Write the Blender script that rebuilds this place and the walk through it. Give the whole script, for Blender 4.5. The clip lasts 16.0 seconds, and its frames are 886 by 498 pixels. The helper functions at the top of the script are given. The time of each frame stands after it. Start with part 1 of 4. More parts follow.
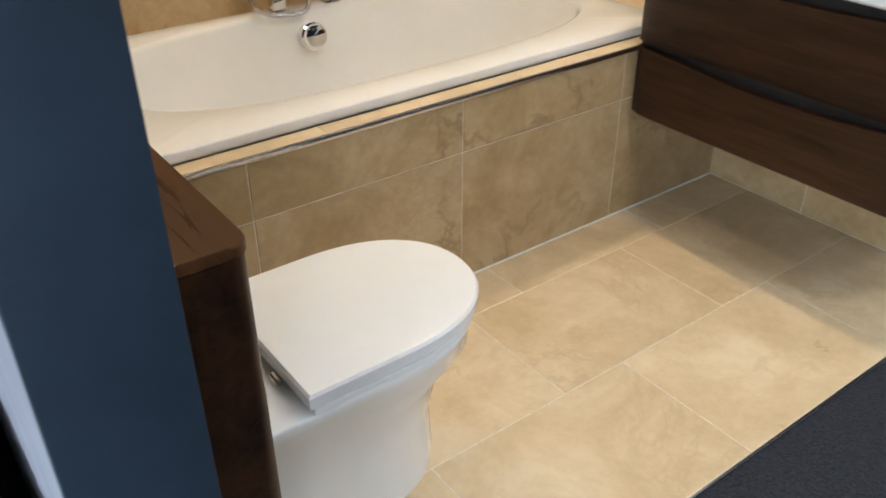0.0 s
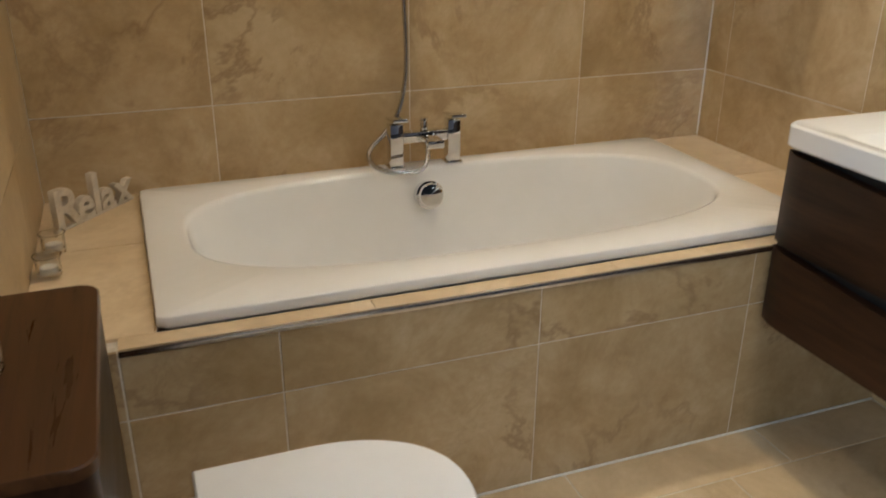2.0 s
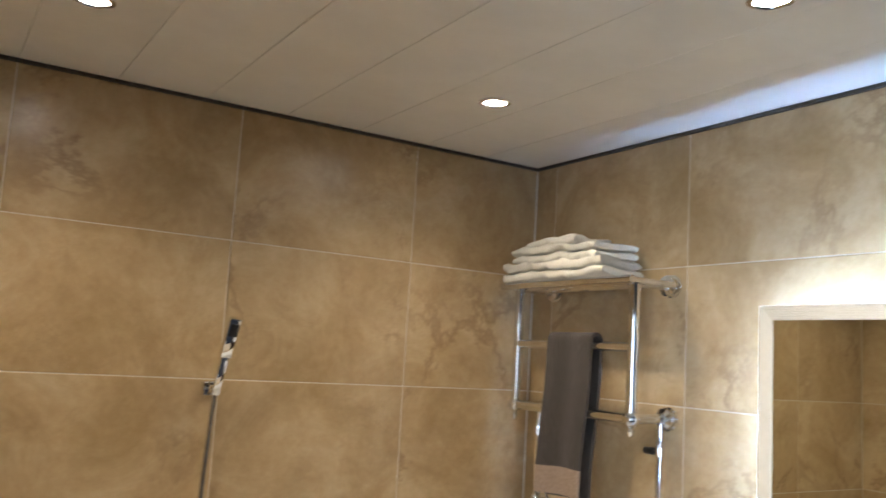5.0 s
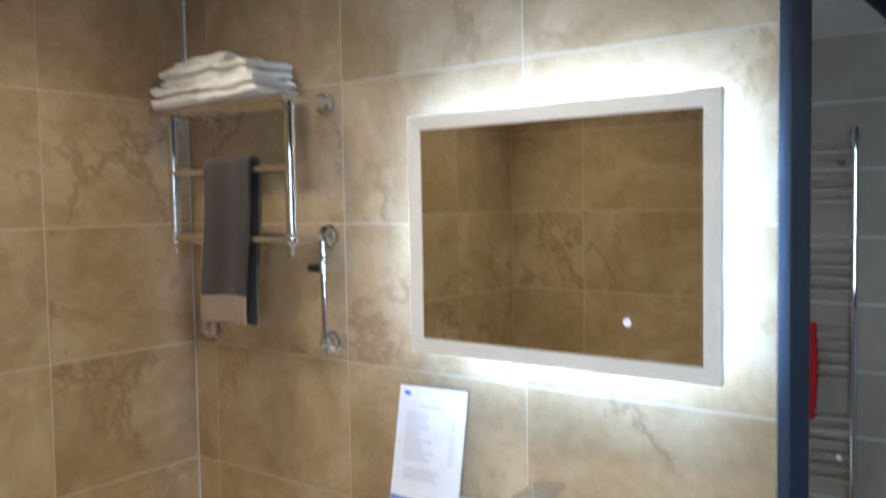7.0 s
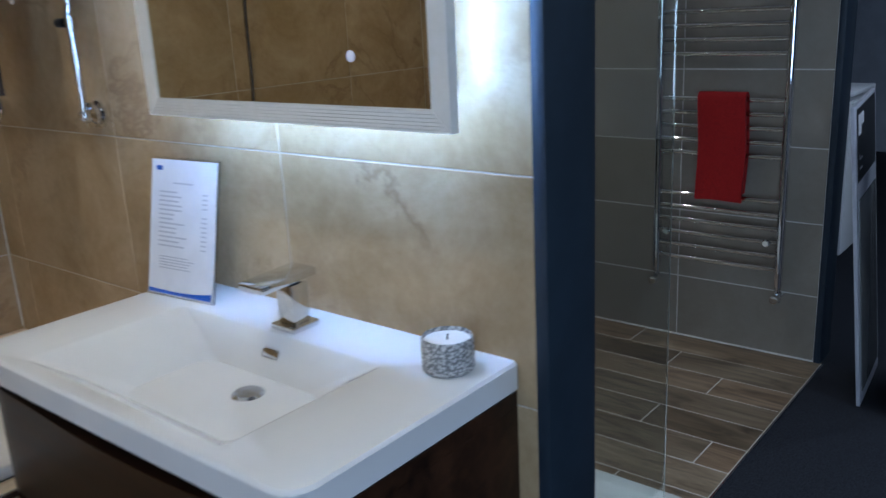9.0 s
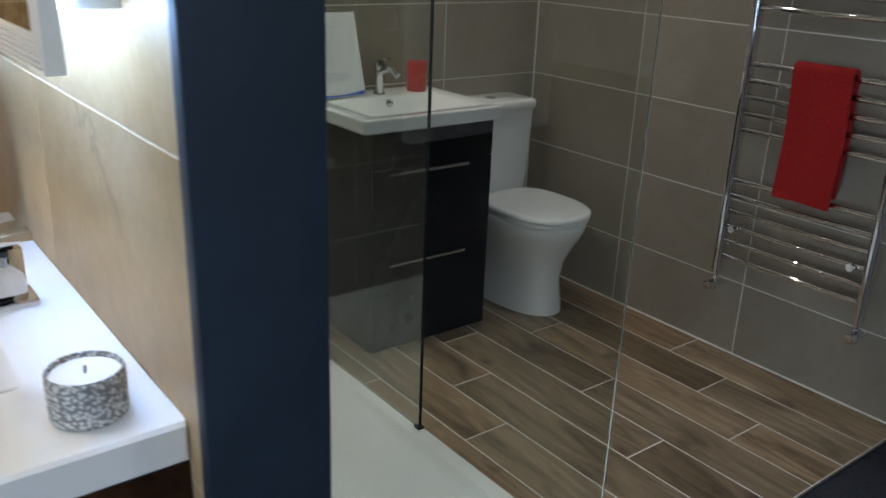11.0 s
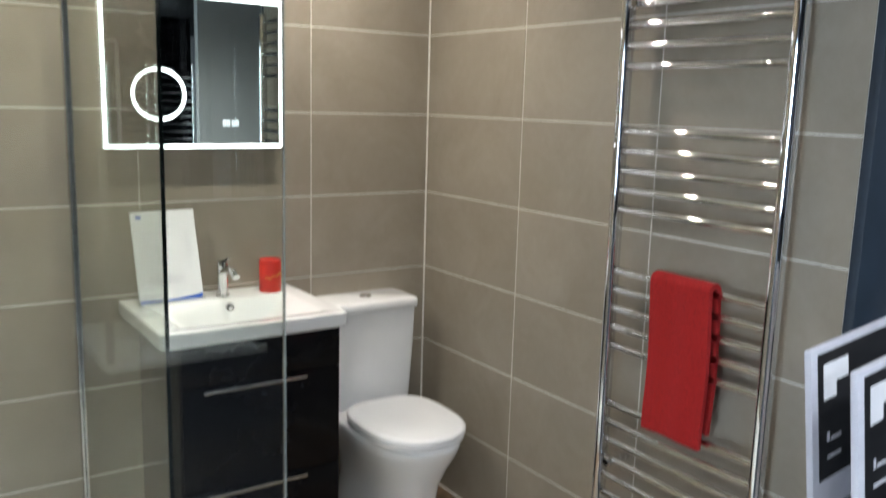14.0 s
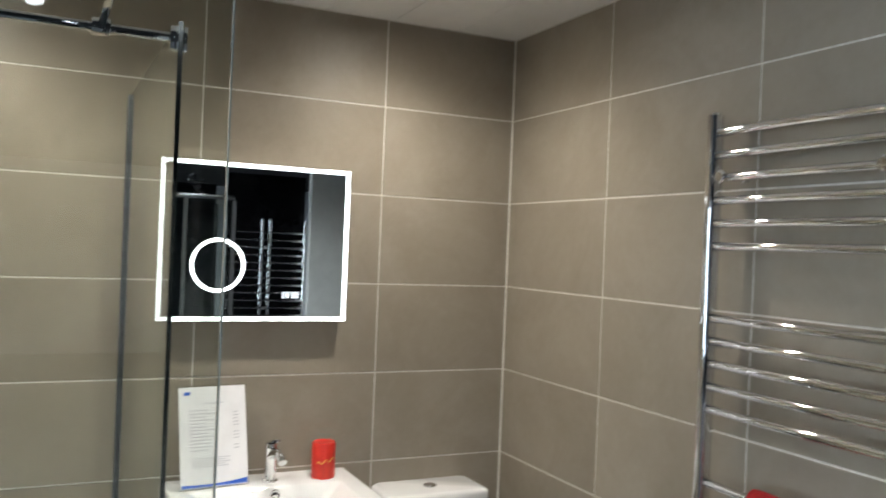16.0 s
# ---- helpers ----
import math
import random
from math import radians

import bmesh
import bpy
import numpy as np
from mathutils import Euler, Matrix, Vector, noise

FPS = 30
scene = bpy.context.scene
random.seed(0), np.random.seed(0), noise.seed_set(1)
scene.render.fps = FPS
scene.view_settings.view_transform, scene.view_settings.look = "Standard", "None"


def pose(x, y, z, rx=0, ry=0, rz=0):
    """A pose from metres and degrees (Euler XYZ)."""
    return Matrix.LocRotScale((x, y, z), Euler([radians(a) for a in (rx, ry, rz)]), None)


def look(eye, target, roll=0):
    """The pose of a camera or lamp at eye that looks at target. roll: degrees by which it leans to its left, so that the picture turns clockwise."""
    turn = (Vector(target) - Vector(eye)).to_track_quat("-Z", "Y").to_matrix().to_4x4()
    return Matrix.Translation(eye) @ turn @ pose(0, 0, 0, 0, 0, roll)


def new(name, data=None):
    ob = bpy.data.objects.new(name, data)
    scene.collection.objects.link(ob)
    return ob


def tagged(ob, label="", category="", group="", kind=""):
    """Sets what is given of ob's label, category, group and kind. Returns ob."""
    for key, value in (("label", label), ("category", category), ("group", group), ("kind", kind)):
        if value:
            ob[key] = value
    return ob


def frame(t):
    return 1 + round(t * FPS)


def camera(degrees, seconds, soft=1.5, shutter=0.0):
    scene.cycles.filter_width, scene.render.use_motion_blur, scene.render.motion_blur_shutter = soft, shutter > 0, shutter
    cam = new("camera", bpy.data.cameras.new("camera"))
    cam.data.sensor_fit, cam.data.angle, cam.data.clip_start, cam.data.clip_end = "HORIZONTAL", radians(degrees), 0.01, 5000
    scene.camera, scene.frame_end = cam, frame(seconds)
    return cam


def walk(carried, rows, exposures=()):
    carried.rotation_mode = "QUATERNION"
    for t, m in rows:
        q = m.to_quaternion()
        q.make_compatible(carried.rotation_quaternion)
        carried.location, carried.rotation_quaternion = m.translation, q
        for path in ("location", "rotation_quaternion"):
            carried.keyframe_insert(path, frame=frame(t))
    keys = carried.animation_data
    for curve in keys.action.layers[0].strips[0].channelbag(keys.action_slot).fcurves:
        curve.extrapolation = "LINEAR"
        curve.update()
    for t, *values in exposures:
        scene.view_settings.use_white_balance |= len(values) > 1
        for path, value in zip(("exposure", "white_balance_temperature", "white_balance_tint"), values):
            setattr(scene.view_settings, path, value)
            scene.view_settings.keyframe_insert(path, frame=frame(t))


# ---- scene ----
cam = camera(55.5, 16.0, shutter=0.5)
EXPO = [(0, -0.27, 6350, 10), (0.5, -0.36, 6350, 10), (1.5, -0.76, 6450, 10), (2.5, -0.78, 6500, 10), (3.5, -0.7, 6400, 10), (4.2, -0.57, 6350, 10), (6.3, -0.42, 5900, 10), (7.0, -0.72, 5700, 10),
        (7.5, -1.04, 5450, 10), (8.5, -1.38, 5230, 10), (9.7, -1.66, 5090, 10), (11.8, -0.6, 6500, 10), (13, -0.2, 6450, 10), (14.0, 0.26, 6250, 10), (15, 0.32, 6200, 10), (16, 0.12, 6350, 10)]
PATH = [
    (0, (-4.688, -2.552, 1.384), (-3.675, -1.191, 0.326), -0.2),
    (0.5, (-4.546, -2.513, 1.333), (-3.681, -1.063, 0.262), -0.7),
    (1, (-4.397, -2.52, 1.361), (-3.705, -0.909, 0.4), 0.5),
    (1.5, (-4.306, -2.51, 1.378), (-3.696, -0.805, 0.528), 0.0),
    (2, (-4.265, -2.511, 1.403), (-3.615, -0.788, 0.623), 0.3),
    (2.5, (-4.244, -2.476, 1.436), (-3.503, -0.735, 0.786), 0.9),
    (3, (-4.244, -2.445, 1.487), (-3.416, -0.673, 1.07), 1.6),
    (3.5, (-4.244, -2.411, 1.558), (-3.377, -0.616, 1.403), 1.8),
    (4, (-4.225, -2.39, 1.691), (-3.348, -0.593, 1.741), 2.3),
    (4.2, (-4.228, -2.389, 1.718), (-3.334, -0.604, 1.841), 2.4),
    (6.3, (-4.124, -2.44, 1.736), (-2.696, -1.062, 1.985), 0.9),
    (6.5, (-4.135, -2.443, 1.736), (-2.641, -1.124, 1.899), 0.4),
    (7, (-4.084, -2.412, 1.688), (-2.492, -1.206, 1.576), -1.0),
    (7.5, (-4.023, -2.462, 1.6), (-2.43, -1.29, 1.301), -2.0),
    (8, (-3.84, -2.561, 1.549), (-2.306, -1.344, 1.144), -2.8),
    (8.5, (-3.654, -2.624, 1.534), (-2.149, -1.4, 1.047), -3.0),
    (9, (-3.408, -2.635, 1.487), (-1.923, -1.412, 0.94), -2.9),
    (9.5, (-3.185, -2.631, 1.485), (-1.734, -1.386, 0.898), -2.2),
    (11.8, (-2.302, -2.773, 1.421), (-1.365, -1.171, 0.676), 3.3),
    (12, (-2.221, -2.782, 1.418), (-1.335, -1.149, 0.677), 3.1),
    (12.5, (-2.040, -2.867, 1.449), (-1.203, -1.190, 0.753), 2.0),
    (13, (-1.970, -2.816, 1.462), (-0.960, -1.194, 0.870), 2.2),
    (13.5, (-1.926, -2.779, 1.494), (-0.797, -1.209, 0.985), 1.9),
    (14, (-1.814, -2.798, 1.548), (-0.710, -1.174, 1.207), 1.6),
    (14.5, (-1.692, -2.824, 1.568), (-0.633, -1.130, 1.467), 3.1),
    (15, (-1.642, -2.788, 1.613), (-0.610, -1.079, 1.648), 3.5),
    (15.5, (-1.575, -2.740, 1.622), (-0.594, -0.998, 1.694), 3.5),
    (16, (-1.534, -2.668, 1.627), (-0.676, -0.868, 1.627), 2.3),
]
walk(cam, [(t, look(eye, target, roll)) for t, eye, target, roll in PATH], EXPO)

# ---- world and lamps ----
FZ = 0.02            # finished floor level of both bays
world = bpy.data.worlds.new("world")
scene.world = world
world.use_nodes = True
world.node_tree.nodes["Background"].inputs["Color"].default_value = (0.75, 0.85, 1.0, 1)
world.node_tree.nodes["Background"].inputs["Strength"].default_value = 0.02


def spot(x, y, z, energy, colour, size=0.03, angle=148, blend=0.85):
    data = bpy.data.lights.new("spot", "SPOT")
    data.energy, data.color, data.shadow_soft_size = energy, colour, size
    data.spot_size, data.spot_blend = radians(angle), blend
    ob = new("spot", data)
    ob.location = (x, y, z)
    return ob


WARM, COOL = (1.0, 0.83, 0.59), (0.86, 0.93, 1.0)
CEIL_A, CEIL_B, CEIL_S = 2.435, 2.395, 2.62
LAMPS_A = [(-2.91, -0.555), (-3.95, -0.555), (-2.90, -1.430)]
LAMPS_B = [(-0.543, -0.44), (-1.72, -0.44)]
LAMPS_S = [(-3.4, -3.0), (-4.2, -4.2), (-2.2, -3.6), (-1.0, -3.2), (-0.1, -4.3), (-1.6, -4.6), (-5.4, -3.4), (0.9, -2.9), (0.9, -8.6), (1.9, -8.9), (1.3, -10.4), (2.6, -10.6)]
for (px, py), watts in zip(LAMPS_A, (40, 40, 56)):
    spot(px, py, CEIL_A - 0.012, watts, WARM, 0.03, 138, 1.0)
for px, py in LAMPS_B:
    spot(px, py, CEIL_B - 0.012, 46, (1.0, 0.92, 0.81), 0.03, 150, 1.0)
for px, py in LAMPS_S:
    spot(px, py, CEIL_S - 0.02, 90, COOL, 0.05, 160)

# daylight through the shop window in the west wall
day = bpy.data.lights.new("daylight", "AREA")
day.shape, day.size, day.size_y, day.energy, day.color = "RECTANGLE", 2.0, 3.0, 185, (0.66, 0.83, 1.0)
daylight = new("daylight", day)
daylight.matrix_world = pose(-8.22, -4.6, 1.35, 0, -90, 0)

# ---- materials ----


class Mat:
    """A Principled material with short ways to add noise, ramps and bump."""

    def __init__(self, name, colour=(0.5, 0.5, 0.5), rough=0.5, metal=0.0, **more):
        self.m = bpy.data.materials.new(name)
        self.m.use_nodes = True
        self.t = self.m.node_tree
        self.b = self.t.nodes["Principled BSDF"]
        self.set("Base Color", (*colour, 1))
        self.set("Roughness", rough)
        self.set("Metallic", metal)
        for key, value in more.items():
            self.set(key.replace("_", " "), value)

    def set(self, socket, value):
        self.b.inputs[socket].default_value = value

    def node(self, kind, **values):
        n = self.t.nodes.new(kind)
        for key, value in values.items():
            n.inputs[key.replace("_", " ")].default_value = value
        return n

    def link(self, a, b):
        self.t.links.new(a, b)

    def coords(self, shift=True, scale=(1, 1, 1)):
        tc = self.t.nodes.new("ShaderNodeTexCoord")
        mp = self.t.nodes.new("ShaderNodeMapping")
        mp.inputs["Scale"].default_value = scale
        self.link(tc.outputs["Object"], mp.inputs["Vector"])
        if shift:
            info = self.t.nodes.new("ShaderNodeObjectInfo")
            mul = self.t.nodes.new("ShaderNodeMath")
            mul.operation = "MULTIPLY"
            mul.inputs[1].default_value = 37.0
            self.link(info.outputs["Random"], mul.inputs[0])
            self.link(mul.outputs[0], mp.inputs["Location"])
        return mp.outputs["Vector"]

    def noise(self, vec, scale, detail=4, rough=0.55, distort=0.0):
        n = self.node("ShaderNodeTexNoise", Scale=scale, Detail=detail, Roughness=rough, Distortion=distort)
        self.link(vec, n.inputs["Vector"])
        return n.outputs["Fac"]

    def ramp(self, fac, *stops):
        n = self.t.nodes.new("ShaderNodeValToRGB")
        cr = n.color_ramp
        while len(cr.elements) < len(stops):
            cr.elements.new(0.5)
        for e, (pos, col) in zip(cr.elements, stops):
            e.position, e.color = pos, (*col, 1) if len(col) == 3 else col
        self.link(fac, n.inputs["Fac"])
        return n.outputs["Color"]

    def mix(self, a, b, fac, mode="MIX"):
        n = self.t.nodes.new("ShaderNodeMix")
        n.data_type, n.blend_type = "RGBA", mode
        for sock, value in ((n.inputs[0], fac), (n.inputs[6], a), (n.inputs[7], b)):
            if isinstance(value, (int, float)):
                sock.default_value = value
            elif isinstance(value, tuple):
                sock.default_value = (*value, 1)
            else:
                self.link(value, sock)
        return n.outputs[2]

    def colour(self, out):
        self.link(out, self.b.inputs["Base Color"])
        return self

    def roughness(self, fac, lo, hi):
        n = self.node("ShaderNodeMapRange", To_Min=lo, To_Max=hi)
        self.link(fac, n.inputs["Value"])
        self.link(n.outputs[0], self.b.inputs["Roughness"])

    def bump(self, fac, strength=0.1, distance=0.002):
        n = self.node("ShaderNodeBump", Strength=strength, Distance=distance)
        self.link(fac, n.inputs["Height"])
        self.link(n.outputs["Normal"], self.b.inputs["Normal"])
        return self


def stone(name, dark, mid, light, vein, amount=0.55, rough=(0.28, 0.5)):
    m = Mat(name)
    v = m.coords()
    cloud = m.noise(v, 3.4, 7, 0.66, 0.5)
    fine = m.noise(v, 38, 5, 0.65)
    base = m.ramp(cloud, (0.36, dark), (0.5, mid), (0.64, light))
    base = m.mix(base, m.ramp(fine, (0.35, dark), (0.7, light)), 0.22)
    ridge = m.noise(v, 1.9, 6, 0.66, 0.3)
    line = m.ramp(ridge, (0.47, (0, 0, 0)), (0.5, (1, 1, 1)), (0.525, (0, 0, 0)))
    patch = m.ramp(m.noise(v, 1.7, 2), (0.48, (0, 0, 0)), (0.62, (amount,) * 3))
    fac = m.mix(line, patch, 1.0, "MULTIPLY")
    web = m.noise(v, 6.5, 7, 0.7, 1.2)
    thread = m.ramp(web, (0.475, (0, 0, 0)), (0.5, (1, 1, 1)), (0.525, (0, 0, 0)))
    blotch = m.ramp(m.noise(v, 2.6, 3), (0.5, (0, 0, 0)), (0.66, (amount * 0.45,) * 3))
    base = m.mix(base, vein, m.mix(thread, blotch, 1.0, "MULTIPLY"))
    tone = m.t.nodes.new("ShaderNodeObjectInfo")
    tint = m.ramp(tone.outputs["Random"], (0.0, (0.93, 0.92, 0.91)), (1.0, (1.04, 1.04, 1.04)))
    m.colour(m.mix(m.mix(base, vein, fac), tint, 1.0, "MULTIPLY"))
    m.roughness(cloud, *rough)
    m.bump(fine, 0.08, 0.001)
    return m.m


TILE_A = stone("beige_stone_tile", (0.36, 0.243, 0.112), (0.468, 0.337, 0.182), (0.58, 0.448, 0.272), (0.25, 0.15, 0.07), 0.6, (0.24, 0.38))
TILE_FLOOR = stone("cream_stone_floor_tile", (0.54, 0.40, 0.235), (0.64, 0.49, 0.305), (0.74, 0.60, 0.41), (0.46, 0.32, 0.18), 0.4, (0.22, 0.4))
TILE_B = stone("taupe_tile", (0.245, 0.212, 0.165), (0.278, 0.242, 0.192), (0.310, 0.273, 0.220), (0.26, 0.21, 0.16), 0.1, (0.33, 0.5))


def speckled(name, a, b, scale, rough=0.6, bump=0.1, dist=0.002, lo=0.4, hi=0.6, **more):
    m = Mat(name, rough=rough, **more)
    v = m.coords(False)
    f = m.noise(v, scale, 4, 0.65)
    m.colour(m.ramp(f, (lo, a), (hi, b)))
    if bump:
        m.bump(f, bump, dist)
    return m.m


GROUT = speckled("cream_grout", (0.62, 0.56, 0.46), (0.74, 0.69, 0.60), 60, 0.9)
SEALANT = speckled("white_silicone", (0.72, 0.69, 0.63), (0.80, 0.78, 0.72), 40, 0.4, 0.03)
GROUT_B = speckled("pale_grout", (0.62, 0.59, 0.53), (0.74, 0.71, 0.65), 60, 0.9)
NAVY = speckled("navy_paint", (0.013, 0.023, 0.037), (0.017, 0.029, 0.046), 9, 0.55, 0.04, 0.001)
CARPET = speckled("charcoal_carpet", (0.004, 0.005, 0.008), (0.034, 0.038, 0.052), 150, 0.95, 0.9, 0.006, 0.36, 0.72)
WHITE_PAINT = speckled("white_paint", (0.76, 0.76, 0.75), (0.82, 0.82, 0.81), 6, 0.6, 0.03)
PALE_PAINT = speckled("pale_lilac_paint", (0.50, 0.50, 0.55), (0.56, 0.56, 0.61), 6, 0.6, 0.03)
CEILING_MAT = speckled("white_ceiling_panel", (0.80, 0.79, 0.77), (0.84, 0.83, 0.81), 5, 0.32, 0.02)
BLACK_CEIL = speckled("black_ceiling", (0.010, 0.010, 0.012), (0.016, 0.016, 0.018), 8, 0.8, 0.05)
ACRYLIC = speckled("white_acrylic", (0.80, 0.79, 0.765), (0.83, 0.82, 0.80), 3, 0.12, 0, Coat_Weight=0.3)
CERAMIC = speckled("white_ceramic", (0.80, 0.80, 0.79), (0.83, 0.83, 0.82), 3, 0.07, 0, Coat_Weight=0.4)
LID_MAT = speckled("white_seat_plastic", (0.79, 0.79, 0.79), (0.82, 0.82, 0.82), 3, 0.22, 0)
TRAY_MAT = speckled("white_stone_resin", (0.74, 0.74, 0.69), (0.78, 0.78, 0.73), 3, 0.25, 0)
CHROME = speckled("chrome", (0.74, 0.75, 0.77), (0.80, 0.81, 0.82), 30, 0.014, 0, Metallic=1.0)
TRIM = speckled("brushed_chrome_trim", (0.60, 0.60, 0.61), (0.70, 0.70, 0.71), 80, 0.22, 0.03, 0.001, Metallic=1.0)
HOSE = speckled("steel_hose", (0.40, 0.40, 0.41), (0.62, 0.62, 0.63), 160, 0.25, 0.3, 0.002, Metallic=1.0)
BLACK_GLOSS = speckled("black_gloss_lacquer", (0.004, 0.004, 0.005), (0.007, 0.007, 0.008), 4, 0.16, 0, Specular_IOR_Level=0.18)
BLACK = speckled("black_plastic", (0.008, 0.008, 0.009), (0.014, 0.014, 0.015), 12, 0.4, 0)
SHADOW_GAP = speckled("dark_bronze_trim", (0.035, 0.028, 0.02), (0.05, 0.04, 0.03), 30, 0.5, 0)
CREAM_WOOD = speckled("cream_painted_wood", (0.46, 0.39, 0.29), (0.58, 0.50, 0.38), 25, 0.6, 0.15)
RED_TOWEL = speckled("red_terry_cloth", (0.22, 0.002, 0.002), (0.42, 0.006, 0.005), 320, 0.95, 0.8, 0.004)
WHITE_TOWEL = speckled("white_terry_cloth", (0.72, 0.69, 0.62), (0.82, 0.79, 0.73), 260, 0.95, 0.8, 0.004, Sheen_Weight=0.2)
BROWN_TOWEL = speckled("brown_grey_terry_cloth", (0.028, 0.021, 0.018), (0.062, 0.048, 0.042), 260, 0.95, 0.8, 0.004, Sheen_Weight=0.2)
BEIGE_BAND = speckled("beige_waffle_cloth", (0.30, 0.22, 0.17), (0.42, 0.32, 0.25), 200, 0.95, 0.8, 0.004)
PAPER = speckled("white_paper", (0.78, 0.78, 0.80), (0.82, 0.82, 0.84), 20, 0.7, 0.02)
INK = Mat("grey_ink", (0.56, 0.56, 0.60), 0.7).m
BLUE_INK = Mat("blue_print", (0.03, 0.12, 0.55), 0.5).m
GOLD = Mat("gold_ink", (0.65, 0.38, 0.08), 0.35, 0.6).m
RED_WAX = speckled("red_candle_wax", (0.50, 0.02, 0.012), (0.62, 0.035, 0.02), 12, 0.35, 0)
WAX = speckled("white_candle_wax", (0.78, 0.76, 0.72), (0.82, 0.80, 0.77), 10, 0.45, 0)
CORK = speckled("orange_cork", (0.36, 0.16, 0.05), (0.56, 0.28, 0.10), 90, 0.8, 0.3)
GREY_SAMPLE = speckled("grey_sample_panel", (0.16, 0.16, 0.16), (0.20, 0.20, 0.19), 4, 0.25, 0)


def wood(name, dark, light, scale=1.0, rough=0.35, axis=(14, 1.2, 14), shift=False):
    m = Mat(name, rough=rough, Specular_IOR_Level=0.22)
    v = m.coords(shift, tuple(a * scale for a in axis))
    g = m.noise(v, 2.2, 7, 0.62, 1.1)
    big = m.noise(v, 0.7, 3, 0.5, 0.6)
    col = m.mix(m.ramp(g, (0.32, dark), (0.68, light)), m.ramp(big, (0.35, dark), (0.7, light)), 0.45)
    m.colour(col)
    m.roughness(g, rough - 0.08, rough + 0.12)
    m.bump(g, 0.12, 0.001)
    return m.m


WALNUT = wood("dark_walnut_veneer", (0.005, 0.0025, 0.0015), (0.060, 0.026, 0.012), 1.0, 0.36)
WALNUT_TOP = wood("walnut_veneer_top", (0.022, 0.0095, 0.004), (0.120, 0.052, 0.021), 1.0, 0.28)


def plank_material():
    m = Mat("wood_effect_plank_tile", rough=0.4)
    v = m.coords(True, (11, 1.6, 11))
    g = m.noise(v, 1.6, 7, 0.62, 1.4)
    col = m.ramp(g, (0.28, (0.085, 0.060, 0.038)), (0.5, (0.230, 0.172, 0.118)), (0.75, (0.380, 0.302, 0.222)))
    info = m.t.nodes.new("ShaderNodeObjectInfo")
    tone = m.ramp(info.outputs["Random"], (0.0, (0.62, 0.58, 0.48)), (0.35, (0.98, 0.98, 0.88)), (0.7, (1.12, 0.98, 0.80)), (1.0, (1.12, 1.14, 1.04)))
    knots = m.ramp(m.noise(m.coords(True, (5, 3, 5)), 1.8, 3), (0.60, (1, 1, 1)), (0.74, (0.42, 0.38, 0.36)))
    m.colour(m.mix(m.mix(col, tone, 1.0, "MULTIPLY"), knots, 1.0, "MULTIPLY"))
    m.roughness(g, 0.28, 0.48)
    m.bump(g, 0.15, 0.001)
    return m.m


PLANK = plank_material()


def glass(name, tint=(0.88, 0.93, 0.89), rough=0.0):
    return Mat(name, tint, rough, Transmission_Weight=1.0, IOR=1.5).m


GLASS = glass("clear_safety_glass")
JAR_GLASS = glass("clear_jar_glass", (0.95, 0.96, 0.95))
GLASS_EDGE = Mat("dark_glass_edge", (0.010, 0.016, 0.014), 0.15).m
GLASS_EDGE_PALE = Mat("pale_glass_edge", (0.19, 0.22, 0.21), 0.15).m
MIRROR = Mat("mirror_silver", (0.81, 0.82, 0.75), 0.005, 1.0).m
FRAME_RIB = speckled("silver_ribbed_frame", (0.88, 0.85, 0.78), (0.91, 0.88, 0.82), 60, 0.28, 0)


def glow(name, colour, strength):
    return Mat(name, (0.8, 0.8, 0.8), 0.5, Emission_Color=(*colour, 1), Emission_Strength=strength).m


LED_BACK = glow("cold_white_led_strip", (0.40, 0.62, 1.0), 300)
DAYLIGHT = glow("overcast_daylight", (0.80, 0.90, 1.0), 7.0)
LED_FRONT = glow("white_light_border", (0.92, 0.97, 1.0), 5.0)
LED_DIM = glow("white_display_digits", (0.80, 0.90, 1.0), 1.5)
TOUCH = glow("dim_blue_touch_light", (0.62, 0.66, 1.0), 0.55)
LAMP_WARM = glow("warm_lamp_lens", (1.0, 0.92, 0.80), 220)
LAMP_COOL = glow("cool_lamp_lens", (0.92, 0.96, 1.0), 220)


def shell_material():
    m = Mat("sea_shells", rough=0.4)
    info = m.t.nodes.new("ShaderNodeNewGeometry")
    v = m.coords(False)
    a = m.ramp(info.outputs["Random Per Island"], (0.0, (0.92, 0.86, 0.76)), (0.35, (0.62, 0.34, 0.17)), (0.6, (0.92, 0.85, 0.73)), (1.0, (0.40, 0.20, 0.10)))
    m.colour(m.mix(a, m.ramp(m.noise(v, 90, 3), (0.4, (0.25, 0.15, 0.10)), (0.6, (0.8, 0.72, 0.62))), 0.35))
    return m.m


SHELLS = shell_material()


def lace_material():
    m = Mat("grey_patterned_tin", rough=0.45)
    v = m.coords(False)
    n = m.node("ShaderNodeTexVoronoi", Scale=190.0)
    m.link(v, n.inputs["Vector"])
    m.colour(m.ramp(n.outputs["Distance"], (0.30, (0.66, 0.66, 0.65)), (0.62, (0.20, 0.20, 0.20))))
    m.bump(n.outputs["Distance"], 0.6, 0.002)
    return m.m


LACE = lace_material()

# ---- mesh helpers ----


